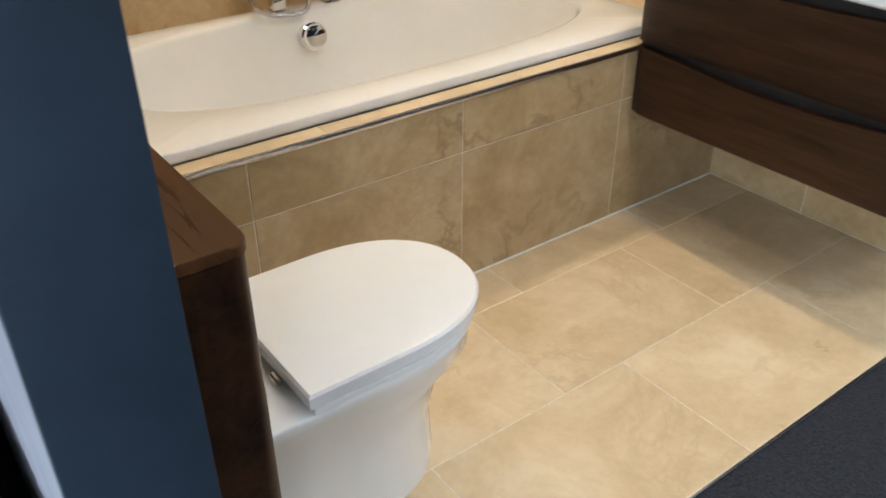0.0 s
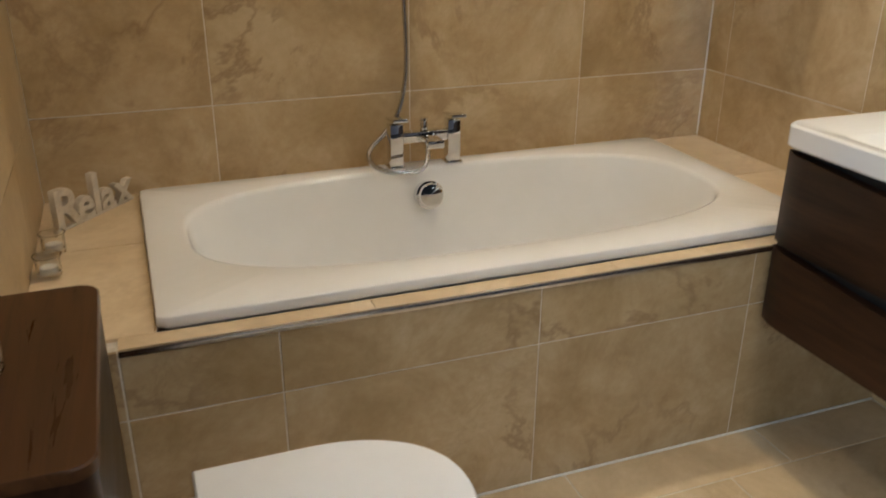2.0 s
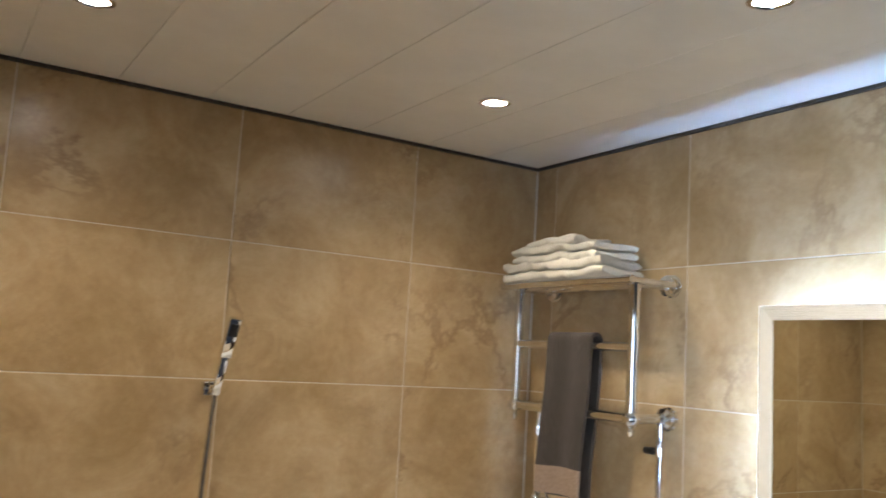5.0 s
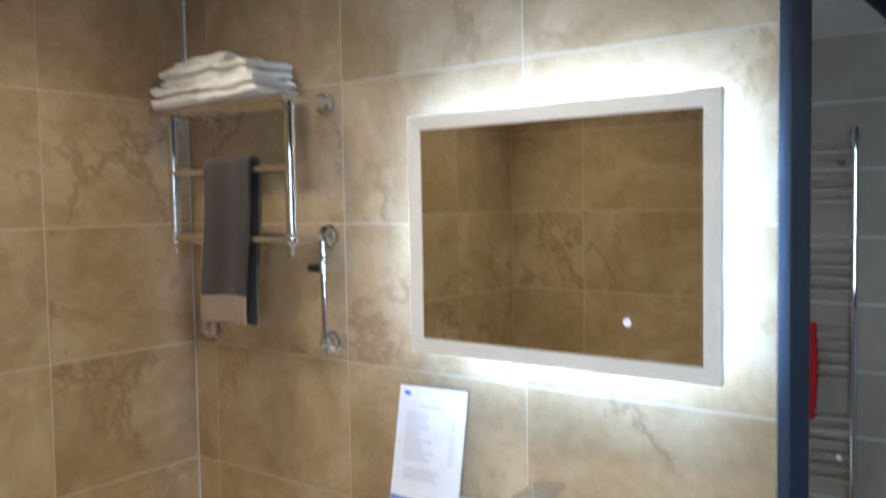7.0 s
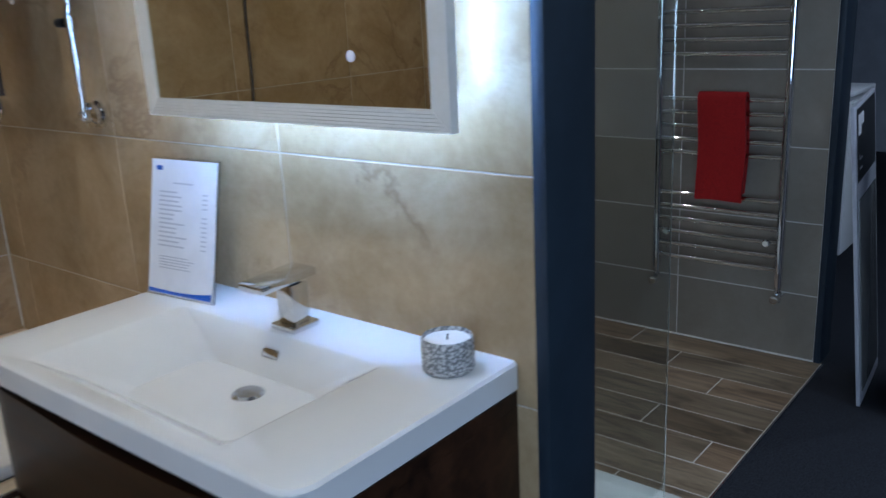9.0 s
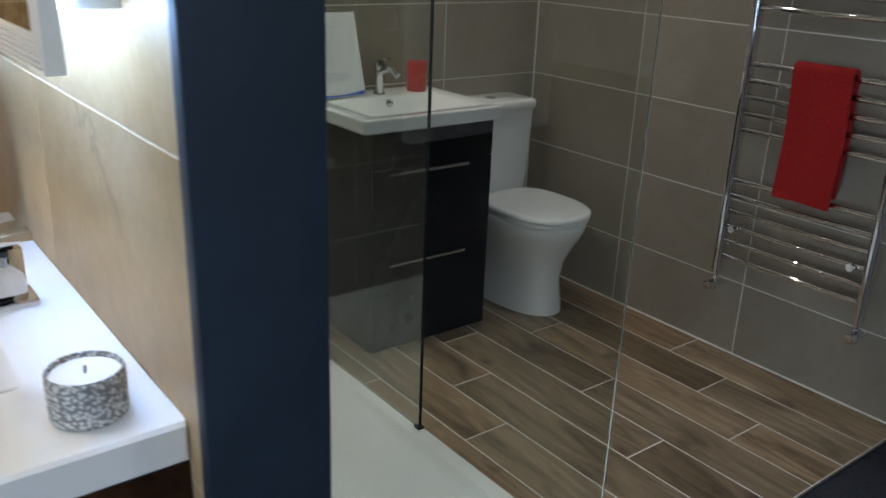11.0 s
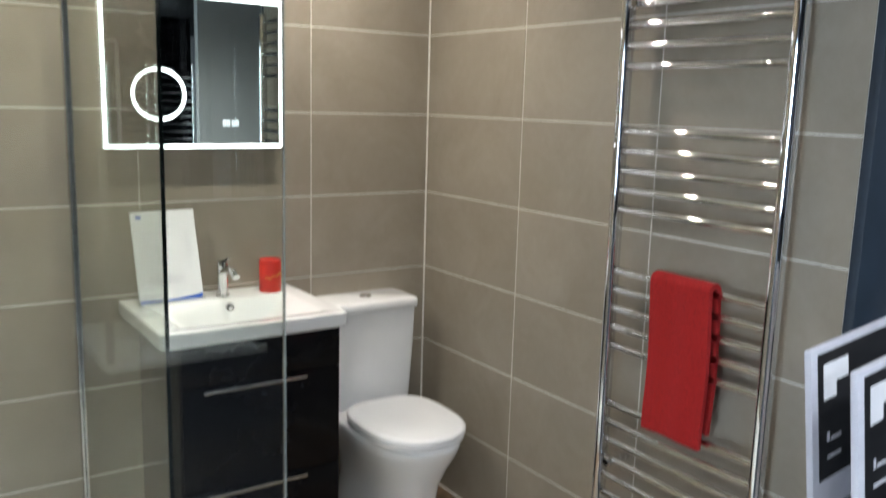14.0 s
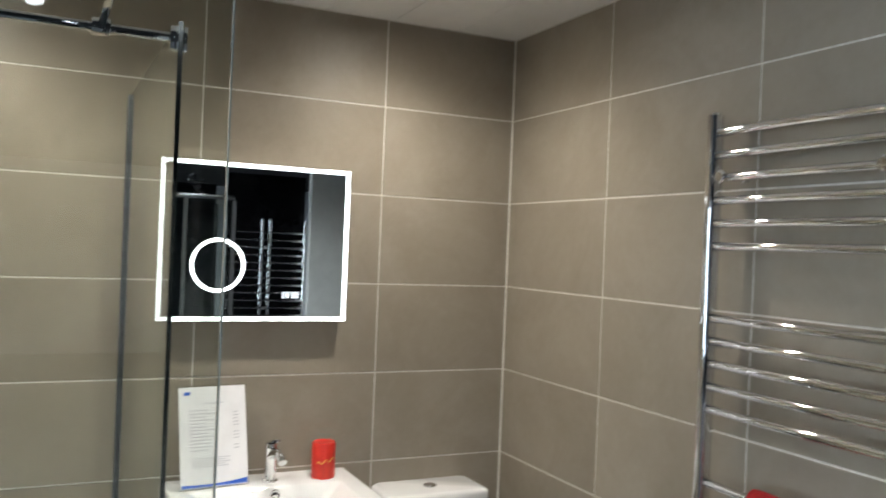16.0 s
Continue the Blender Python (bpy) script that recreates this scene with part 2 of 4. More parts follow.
def mesh_of(bm, name, material, smooth=None):
    bmesh.ops.recalc_face_normals(bm, faces=bm.faces[:])
    me = bpy.data.meshes.new(name)
    bm.to_mesh(me)
    bm.free()
    me.materials.append(material)
    if smooth is not None:
        me.polygons.foreach_set("use_smooth", [True] * len(me.polygons))
        me.set_sharp_from_angle(angle=radians(smooth))
    return me


def part(name, bm, material, parent=None, label="", smooth=35):
    """One mesh object, a child of its thing or part when a parent is given. Vertices are in world metres unless the parent is placed."""
    ob = new(name, mesh_of(bm, name, material, smooth))
    ob.parent = parent
    return tagged(ob, label)


def thing(name, label, category, place=(0, 0, 0), group="", kind=""):
    ob = new(name)
    ob.location = place
    return tagged(ob, label, category, group, kind)


def join(*bms):
    out = bms[0]
    for b in bms[1:]:
        me = bpy.data.meshes.new("tmp")
        b.to_mesh(me)
        b.free()
        out.from_mesh(me)
        bpy.data.meshes.remove(me)
    return out


def box(x0, x1, y0, y1, z0, z1, bevel=0.0, segments=2, keep=None):
    """A box; keep(edge centre, box centre) picks the edges that are bevelled."""
    bm = bmesh.new()
    bmesh.ops.create_cube(bm, size=1)
    c = Vector(((x0 + x1) / 2, (y0 + y1) / 2, (z0 + z1) / 2))
    for v in bm.verts:
        v.co = Vector((c.x + v.co.x * abs(x1 - x0), c.y + v.co.y * abs(y1 - y0), c.z + v.co.z * abs(z1 - z0)))
    if bevel:
        edges = [e for e in bm.edges if keep is None or keep((e.verts[0].co + e.verts[1].co) / 2 - c, (e.verts[1].co - e.verts[0].co).normalized())]
        bmesh.ops.bevel(bm, geom=edges, offset=bevel, segments=segments, profile=0.5, affect="EDGES")
    return bm


def lathe(profile, cx=0, cy=0, cz=0, steps=32):
    """A body of revolution about z from (radius, height) pairs."""
    bm = bmesh.new()
    rings = []
    for r, z in profile:
        if r < 1e-6:
            rings.append([bm.verts.new((cx, cy, cz + z))])
        else:
            rings.append([bm.verts.new((cx + r * math.cos(2 * math.pi * k / steps), cy + r * math.sin(2 * math.pi * k / steps), cz + z)) for k in range(steps)])
    for a, b in zip(rings, rings[1:]):
        for k in range(steps):
            n = (k + 1) % steps
            if len(a) > 1 and len(b) > 1:
                bm.faces.new((a[k], a[n], b[n], b[k]))
            elif len(b) > 1:
                bm.faces.new((a[0], b[n], b[k]))
            elif len(a) > 1:
                bm.faces.new((a[k], a[n], b[0]))
    return bm


def turned(bm, m):
    bmesh.ops.transform(bm, matrix=m, verts=bm.verts[:])
    return bm


def tube(points, r, steps=12, closed=False, smooth_path=0):
    """A round tube along points, with capped ends."""
    pts = [Vector(p) for p in points]
    for _ in range(smooth_path):
        out = [pts[0]]
        for a, b in zip(pts, pts[1:]):
            out += [a.lerp(b, 0.25), a.lerp(b, 0.75)]
        pts = out + [pts[-1]]
    bm = bmesh.new()
    rings = []
    side = None
    for i, p in enumerate(pts):
        d = (pts[min(i + 1, len(pts) - 1)] - pts[max(i - 1, 0)]).normalized()
        if side is None:
            side = d.orthogonal().normalized()
        side = (side - d * side.dot(d)).normalized()
        up = d.cross(side)
        rings.append([bm.verts.new(p + r * (math.cos(2 * math.pi * k / steps) * side + math.sin(2 * math.pi * k / steps) * up)) for k in range(steps)])
    for a, b in zip(rings, rings[1:]):
        for k in range(steps):
            n = (k + 1) % steps
            bm.faces.new((a[k], a[n], b[n], b[k]))
    bm.faces.new(rings[0][::-1])
    bm.faces.new(rings[-1])
    return bm


def loft(loops, cap_first=True, cap_last=True):
    """Faces between closed loops of equal length."""
    bm = bmesh.new()
    rings = [[bm.verts.new(p) for p in loop] for loop in loops]
    n = len(rings[0])
    for a, b in zip(rings, rings[1:]):
        for k in range(n):
            bm.faces.new((a[k], a[(k + 1) % n], b[(k + 1) % n], b[k]))
    if cap_first:
        bm.faces.new(rings[0][::-1])
    if cap_last:
        bm.faces.new(rings[-1])
    return bm


def rounded(x0, x1, y0, y1, r, z, n=8):
    """A rounded rectangle loop at height z; r: one radius or four (x1y1, x0y1, x0y0, x1y0)."""
    rr = r if isinstance(r, tuple) else (r,) * 4
    out = []
    for (cx, cy, sx, sy), q, a0 in zip(((x1, y1, -1, -1), (x0, y1, 1, -1), (x0, y0, 1, 1), (x1, y0, -1, 1)), rr, (0, 90, 180, 270)):
        for k in range(n + 1):
            a = radians(a0 + 90 * k / n)
            out.append((cx + sx * q + q * math.cos(a), cy + sy * q + q * math.sin(a), z))
    return out


def ellipse(cx, cy, a, b, z, n=48, power=2.0, start=0.0):
    out = []
    for k in range(n):
        t = start + 2 * math.pi * k / n
        c, s = math.cos(t), math.sin(t)
        out.append((cx + a * math.copysign(abs(c) ** (2 / power), c), cy + b * math.copysign(abs(s) ** (2 / power), s), z))
    return out


def ball(x, y, z, r, steps=16):
    return lathe([(r * math.sin(math.pi * k / 8) if 0 < k < 8 else 0, -r * math.cos(math.pi * k / 8)) for k in range(9)], x, y, z, steps)

# ---- setting ----
AX0, AX1 = -4.533, -2.315       # inner faces of bay A, west and east
BX0, BX1 = -2.165, 0.0         # inner faces of bay B
AE, BE, WE = -1.925, -1.766, -1.980   # where the side walls end
BACK = 0.0015                  # grout lies this far behind the tile face


def structure(name, bm, material, label="", smooth=35):
    ob = part(name, bm, material, None, label, smooth)
    return tagged(ob, kind="structure")


wall_a_north = structure("wall_a_north", box(AX0 - 0.095, -2.24, BACK, 0.14, 0, CEIL_A + 0.1), GROUT)
wall_a_east = structure("wall_a_east", box(AX1 + BACK, -2.2405, AE, -0.0005, 0, CEIL_A + 0.1), GROUT)
wall_a_west = structure("wall_a_west", box(AX0 - 0.06, AX0 - BACK, WE, -0.0005, 0, CEIL_A + 0.1), GROUT)
structure("wall_west_neighbour", box(AX0 - 0.117, AX0 - 0.0605, WE, -0.0005, 0, CEIL_A + 0.1), PALE_PAINT)
wall_b_west = structure("wall_b_west", box(-2.24, BX0 - BACK, AE, -0.0005, 0, CEIL_A + 0.1), GROUT_B)
wall_b_north = structure("wall_b_north", box(-2.2395, BX1 + 0.14, BACK, 0.14, 0, CEIL_A + 0.1), GROUT_B)
wall_b_east = structure("wall_b_east", box(BX1 + BACK, BX1 + 0.14, BE, -0.0005, 0, CEIL_A + 0.1), GROUT_B)
# painted boards that close the ends of the partition walls
structure("trim_end_west", box(AX0 - 0.120, AX0 + 0.0005, WE - 0.025, WE - 0.0005, 0, CEIL_S - 0.001, 0.002), NAVY)
structure("trim_end_middle", box(AX1 - 0.003, BX0 + 0.003, AE - 0.025, AE - 0.0005, 0, CEIL_S - 0.001, 0.002), NAVY)
structure("trim_end_east", box(BX1 - 0.003, BX1 + 0.143, BE - 0.025, BE - 0.0005, 0, CEIL_S - 0.001, 0.002), NAVY)
structure("trim_fascia_a", box(AX0 + 0.0035, AX1 - 0.0035, AE - 0.024, AE - 0.001, CEIL_A + 0.001, CEIL_S - 0.001), NAVY)
structure("trim_fascia_b", box(BX0 + 0.0035, BX1 - 0.0035, BE - 0.024, BE - 0.001, CEIL_B + 0.001, CEIL_S - 0.001), NAVY)


def ceiling(name, x0, x1, y0, y1, z, width):
    """Clip-together white panels with fine V joints, in one mesh."""
    out = None
    n = round((x1 - x0) / width)
    w = (x1 - x0) / n
    for k in range(n):
        b = box(x0 + k * w + 0.0006, x0 + (k + 1) * w - 0.0006, y0, y1, z, z + 0.012, 0.0012, 1)
        out = b if out is None else join(out, b)
    return structure(name, join(out, box(x0, x1, y0, y1, z + 0.0125, z + 0.06)), CEILING_MAT)


def bead(name, *boxes):
    """Pale sealant along a joint."""
    return structure(name, join(*[box(*b, 0.002, 1) for b in boxes]), SEALANT)


bead("trim_sealant_a", (AX1 - 0.006, AX1 - 0.0004, -0.006, -0.0004, 0.59, CEIL_A - 0.02), (AX0, AX1, -0.967, -0.9605, FZ + 0.0004, FZ + 0.007), (-4.27, -2.57, -0.0515, -0.0445, 0.5825, 0.590))
bead("trim_sealant_b", (BX1 - 0.007, BX1 - 0.0006, -0.007, -0.0006, FZ, CEIL_B - 0.002), (BX1 - 0.007, BX1 - 0.0006, BE, -0.0075, FZ + 0.0004, FZ + 0.007), (-1.29, BX1 - 0.0075, -0.007, -0.0006, FZ + 0.0004, FZ + 0.007))
ceiling("ceiling_a", AX0, AX1, AE, 0.0, CEIL_A, 0.25)
ceiling("ceiling_b", BX0, BX1, BE, 0.0, CEIL_B, 0.25)
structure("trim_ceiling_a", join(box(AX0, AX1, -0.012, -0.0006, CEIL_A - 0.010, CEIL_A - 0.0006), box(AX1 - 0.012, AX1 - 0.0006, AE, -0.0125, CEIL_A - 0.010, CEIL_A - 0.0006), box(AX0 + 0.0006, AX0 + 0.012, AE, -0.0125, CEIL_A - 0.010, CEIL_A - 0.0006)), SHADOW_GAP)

ground = structure("ground", box(-8.2, 5.2, -13.2, 0.3, -0.1, 0.012), CARPET)
floor_a = structure("floor_a", box(AX0, AX1, -1.885, 0.0, 0.0125, FZ - BACK), GROUT)
floor_b = structure("floor_b", box(-1.292, BX1, -1.80, 0.0, 0.0125, FZ - BACK), GROUT_B)
structure("trim_floor_a", box(AX0, AX1, -1.893, -1.886, 0.0125, FZ + 0.001, 0.001, 1), TRIM)
structure("trim_floor_b", box(-1.29, BX1, -1.808, -1.801, 0.0125, FZ + 0.001, 0.001, 1), TRIM)
structure("ceiling_showroom", box(-8.2, 5.2, -13.2, 0.3, CEIL_S, CEIL_S + 0.1), BLACK_CEIL)
structure("wall_showroom_south", box(-8.2, 5.2, -13.3, -13.2, 0, CEIL_S), PALE_PAINT)
structure("wall_showroom_west", join(box(-8.3, -8.2, -13.2, -6.1, 0, CEIL_S), box(-8.3, -8.2, -3.1, 0.3, 0, CEIL_S), box(-8.3, -8.2, -6.0995, -3.1005, 0, 0.35), box(-8.3, -8.2, -6.0995, -3.1005, 2.35, CEIL_S)), PALE_PAINT)
window_1 = structure("window_1", join(box(-8.28, -8.22, -6.099, -6.04, 0.351, 2.349, 0.004), box(-8.28, -8.22, -3.16, -3.101, 0.351, 2.349, 0.004), box(-8.28, -8.22, -6.0395, -3.1605, 0.351, 0.41, 0.004), box(-8.28, -8.22, -6.0395, -3.1605, 2.29, 2.349, 0.004), box(-8.275, -8.225, -4.63, -4.57, 0.4105, 2.2895, 0.004)), WHITE_PAINT)
structure("backdrop", box(-9.6, -9.55, -9.0, -0.5, -0.5, 4.0), DAYLIGHT)
structure("wall_showroom_east", box(5.2, 5.3, -13.2, 0.3, 0, CEIL_S), PALE_PAINT)
structure("wall_showroom_north", box(-8.2, 5.2, 0.15, 0.3, 0, CEIL_S), PALE_PAINT)

# ---- lamps that can be seen ----


def downlight(x, y, z, lens, group):
    d = thing("downlight", "round recessed chrome ceiling downlight switched on", "downlight", (x, y, z), group)
    part("rim", lathe([(0.044, 0.001), (0.044, -0.004), (0.034, -0.007), (0.031, -0.001), (0.031, 0.003)]), CHROME, d)
    part("lens", lathe([(0.0, -0.002), (0.0305, -0.002), (0.0305, 0.0)]), lens, d, "glowing lens")
    return d


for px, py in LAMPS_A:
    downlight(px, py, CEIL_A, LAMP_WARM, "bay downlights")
for px, py in LAMPS_B:
    downlight(px, py, CEIL_B, LAMP_WARM, "bay downlights")
for px, py in LAMPS_S:
    downlight(px, py, CEIL_S, LAMP_COOL, "showroom downlights")

# ---- bay A: bath ----
RIM, LEDGE, PANEL_Y = 0.611, 0.582, -0.960
bath = thing("bathtub", "white acrylic double-ended bath set into a tiled surround", "bathtub")


def bath_mesh():
    """Flat rim with a stadium-shaped well."""
    x0, x1, y0, y1 = -4.274, -2.564, -0.903, -0.052
    cx, cy = (x0 + x1) / 2, (y0 + y1) / 2
    wy, n = -0.452, 64

    def oval(a, b, z, power, dx=0.0):
        return ellipse(cx + dx, wy, a, b, z, n, power, math.pi / n)

    def frame_loop(inset, z):
        return [(cx + (x1 - cx - inset) * max(-1, min(1, 1.45 * math.cos(t))) if abs(math.cos(t)) * (y1 - y0) > abs(math.sin(t)) * 0 else 0,
                 cy + (y1 - cy - inset) * max(-1, min(1, 1.45 * math.sin(t))), z) for t in (math.pi / n + 2 * math.pi * k / n for k in range(n))]

    loops = [frame_loop(0.004, LEDGE + 0.0005), frame_loop(0.0, LEDGE + 0.005), frame_loop(0.0, RIM - 0.004), frame_loop(0.0012, RIM - 0.0012), frame_loop(0.004, RIM)]
    a, b = 0.758, 0.338
    loops += [oval(a + 0.008, b + 0.008, RIM, 2.9), oval(a, b, RIM - 0.003, 2.9), oval(a - 0.006, b - 0.006, RIM - 0.014, 2.9)]
    for f, d in ((0.965, 0.10), (0.93, 0.20), (0.88, 0.29), (0.81, 0.35), (0.70, 0.385), (0.5, 0.40)):
        loops.append(oval(a * f, b * (0.55 + 0.45 * f), RIM - d, 2.9))
    return loft(loops, False, True)


part("tub", bath_mesh(), ACRYLIC, bath, smooth=50)
part("overflow_cover", turned(lathe([(0, 0.024), (0.030, 0.024), (0.037, 0.021), (0.0395, 0.016), (0.0395, 0.004), (0.045, 0.002), (0.045, -0.03), (0.0, -0.03)]), pose(-3.420, -0.152, 0.526, 78, 0, 0)), CHROME, bath, "round chrome overflow cover")
part("waste", lathe([(0, 0.004), (0.032, 0.004), (0.036, 0.0), (0, 0)], -3.425, -0.5, RIM - 0.40), CHROME, bath, "chrome plug")

surround = thing("bath_surround", "beige tiled bath surround with a chrome edge trim", "bath surround")
part("core", join(box(AX0 + 0.0005, AX1 - 0.0005, PANEL_Y + BACK, -0.914, FZ, LEDGE - 0.009), box(AX0 + 0.0005, -4.285, -0.9135, -0.0005, FZ, LEDGE - 0.009), box(-2.557, AX1 - 0.0005, -0.9135, -0.0005, FZ, LEDGE - 0.009), box(-4.2845, -2.5575, -0.048, -0.0005, FZ, LEDGE - 0.009)), GROUT, surround)
part("edge_trim", box(-4.352, AX1 - 0.001, PANEL_Y - 0.006, PANEL_Y + 0.004, LEDGE - 0.013, LEDGE + 0.0015, 0.002, 2), TRIM, surround, "chrome edge trim")

mixer = thing("bath_mixer_tap", "square chrome bath mixer tap with two pillars and shower hose", "tap")
for px in (-3.516, -3.328):
    p = part("pillar", box(px - 0.021, px + 0.021, -0.124, -0.082, RIM + 0.008, RIM + 0.142, 0.003), CHROME, mixer)
    part("base_plate", box(px - 0.027, px + 0.027, -0.130, -0.076, RIM, RIM + 0.008, 0.002), CHROME, p)
    part("lever", turned(box(-0.024, 0.024, -0.062, 0.022, -0.005, 0.005, 0.002), pose(px, -0.103, RIM + 0.156, -6, 0, 0)), CHROME, p)
part("cross_bar", box(-3.495, -3.349, -0.120, -0.086, RIM + 0.078, RIM + 0.112, 0.003), CHROME, mixer)
part("spout", box(-3.448, -3.396, -0.217, -0.120, RIM + 0.083, RIM + 0.107, 0.003), CHROME, mixer)
part("diverter", lathe([(0, 0.04), (0.010, 0.04), (0.012, 0.036), (0.012, 0.0), (0, 0)], -3.422, -0.103, RIM + 0.112), CHROME, mixer)
part("hose", tube([(-3.422, -0.128, RIM + 0.082), (-3.424, -0.150, RIM + 0.05), (-3.445, -0.178, RIM + 0.010), (-3.50, -0.190, RIM + 0.009), (-3.57, -0.172, RIM + 0.012), (-3.608, -0.126, RIM + 0.030), (-3.596, -0.080, RIM + 0.060), (-3.535, -0.055, RIM + 0.095), (-3.484, -0.048, RIM + 0.16), (-3.462, -0.045, 0.86), (-3.456, -0.045, 0.96), (-3.466, -0.045, 1.15), (-3.470, -0.048, 1.30), (-3.464, -0.055, 1.48), (-3.462, -0.066, 1.592)], 0.0075, 10, smooth_path=2), HOSE, mixer, "flexible steel shower hose")
handset = thing("shower_handset", "slim square chrome shower handset in a wall bracket", "shower head")
part("bracket", join(box(-3.482, -3.444, -0.030, -0.0005, 1.585, 1.625, 0.004), box(-3.474, -3.450, -0.078, -0.030, 1.594, 1.616, 0.003)), CHROME, handset)
tilt = pose(-3.462, -0.066, 1.592, 20, 4, 0)
part("handle", turned(box(-0.011, 0.011, -0.011, 0.011, 0.0, 0.115, 0.003), tilt), CHROME, handset)
part("spray_plate", turned(box(-0.016, 0.016, -0.013, 0.011, 0.112, 0.226, 0.004), tilt), CHROME, handset)
part("nozzle_strip", turned(box(-0.0125, 0.0125, -0.0155, -0.0133, 0.176, 0.212, 0.001), tilt), BLACK, handset, "black nozzle strip")


def candle_holder(x, y):
    c = thing("tealight_holder", "small clear glass holder with a white tealight", "candle holder", (x, y, LEDGE), "tealights on the ledge")
    part("bowl", lathe([(0, 0), (0.024, 0), (0.028, 0.012), (0.027, 0.045), (0.032, 0.055), (0.029, 0.055), (0.024, 0.044), (0.025, 0.016), (0, 0.012)], steps=24), JAR_GLASS, c)
    part("tealight", lathe([(0, 0.0125), (0.019, 0.0125), (0.019, 0.028), (0, 0.028)], steps=20), WAX, c)


candle_holder(-4.486, -0.40)
candle_holder(-4.490, -0.545)


def text_mesh(body, size, depth, space=1.0):
    cu = bpy.data.curves.new("text", "FONT")
    cu.body, cu.size, cu.extrude, cu.space_character = body, size, depth / 2, space
    cu.offset = 0.0035 * size / 0.17
    cu.resolution_u = 3
    tmp = new("text", cu)
    me = bpy.data.meshes.new_from_object(tmp.evaluated_get(bpy.context.evaluated_depsgraph_get()))
    bpy.data.objects.remove(tmp)
    bpy.data.curves.remove(cu)
    return me


def word_on_ledge():
    """Free-standing cut-out letters; each is a part of the one joined word."""
    w = thing("word_ornament", "cream wooden letters spelling Relax on the bath ledge", "ornament")
    ax, ay, bx, by = -4.492, -0.262, -4.292, -0.030
    yaw = math.degrees(math.atan2(by - ay, bx - ax))
    along = 0.0
    for ch, adv, size in (("R", 0.080, 0.155), ("e", 0.058, 0.135), ("l", 0.032, 0.165), ("a", 0.060, 0.130), ("x", 0.058, 0.130)):
        me = text_mesh(ch, size, 0.020)
        me.materials.append(CREAM_WOOD)
        ob = new("letter", me)
        ob.parent = w
        ob.matrix_local = pose(ax, ay, LEDGE + 0.0005, 0, 0, yaw) @ pose(along, 0, 0.003, 90, 0, 0)
        along += adv
    part("base", turned(box(0.004, 0.30, -0.010, 0.010, 0, 0.006, 0.001), pose(ax, ay, LEDGE + 0.0003, 0, 0, yaw)), CREAM_WOOD, w)


word_on_ledge()

# ---- bay A: toilet and its unit ----
unit = thing("toilet_unit", "dark walnut toilet cistern unit with rounded corners", "bathroom cabinet")
UX0, UX1, UY0, UY1, UZ = AX0 + 0.001, -4.350, -1.700, -1.225, 0.846
part("body", loft([rounded(UX0, UX1, UY0, UY1, (0.028, 0.001, 0.001, 0.028), z) for z in (FZ, UZ - 0.0195)]), WALNUT, unit)
part("top", loft([rounded(UX0, UX1 + d, UY0 - d, UY1 + d, (0.030, 0.001, 0.001, 0.030), z) for d, z in ((0.0, UZ - 0.019), (0.003, UZ - 0.017), (0.003, UZ - 0.003), (0.001, UZ))]), WALNUT_TOP, unit, "walnut top panel")

toilet = thing("toilet", "white back-to-wall toilet with a closed lid", "toilet")
TCY = -1.410


def lid_loop(x0, x1, w, z, inset=0.0, n=40):
    """A D outline: square at the back, round at the tip."""
    x0, x1, w = x0 + inset, x1 - inset, w - inset
    out = [(x0, TCY + w, z), (x0, TCY, z), (x0, TCY - w, z)]
    straight = x1 - 0.26
    for k in range(n + 1):
        a = -math.pi / 2 + math.pi * k / n
        c, s = math.cos(a), math.sin(a)
        out.append((straight + (x1 - straight) * abs(c) ** 0.86, TCY + w * math.copysign(abs(s) ** 0.93, s), z))
    return out


SEAT = FZ + 0.393
part("lid", loft([lid_loop(-4.250, -3.796, 0.190, z, i) for z, i in ((SEAT + 0.018, 0.004), (SEAT + 0.021, 0.001), (SEAT + 0.044, 0.0), (SEAT + 0.050, 0.004), (SEAT + 0.0515, 0.012))]), LID_MAT, toilet, "closed white lid")
part("seat", loft([lid_loop(-4.240, -3.803, 0.186, z, i) for z, i in ((SEAT, 0.006), (SEAT + 0.002, 0.0), (SEAT + 0.012, 0.0), (SEAT + 0.014, 0.004))]), LID_MAT, toilet)
pan = part("pan", loft([
    lid_loop(UX1, -3.900, 0.135, FZ, 0.0), lid_loop(UX1, -3.895, 0.133, FZ + 0.05), lid_loop(UX1, -3.900, 0.130, FZ + 0.16), lid_loop(UX1, -3.875, 0.142, FZ + 0.25),
    lid_loop(UX1, -3.810, 0.164, FZ + 0.32), lid_loop(UX1, -3.816, 0.180, FZ + 0.365), lid_loop(UX1, -3.808, 0.184, FZ + 0.381), lid_loop(UX1, -3.810, 0.183, FZ + 0.389), lid_loop(UX1, -3.816, 0.180, SEAT - 0.0005)]), CERAMIC, toilet, smooth=60)
for s in (-1, 1):
    part("hinge", turned(lathe([(0, 0), (0.006, 0), (0.006, 0.03), (0, 0.03)]), pose(-4.254, TCY + s * 0.075 - 0.015, SEAT + 0.012, -90, 0, 0)), CHROME, toilet, "chrome hinge")


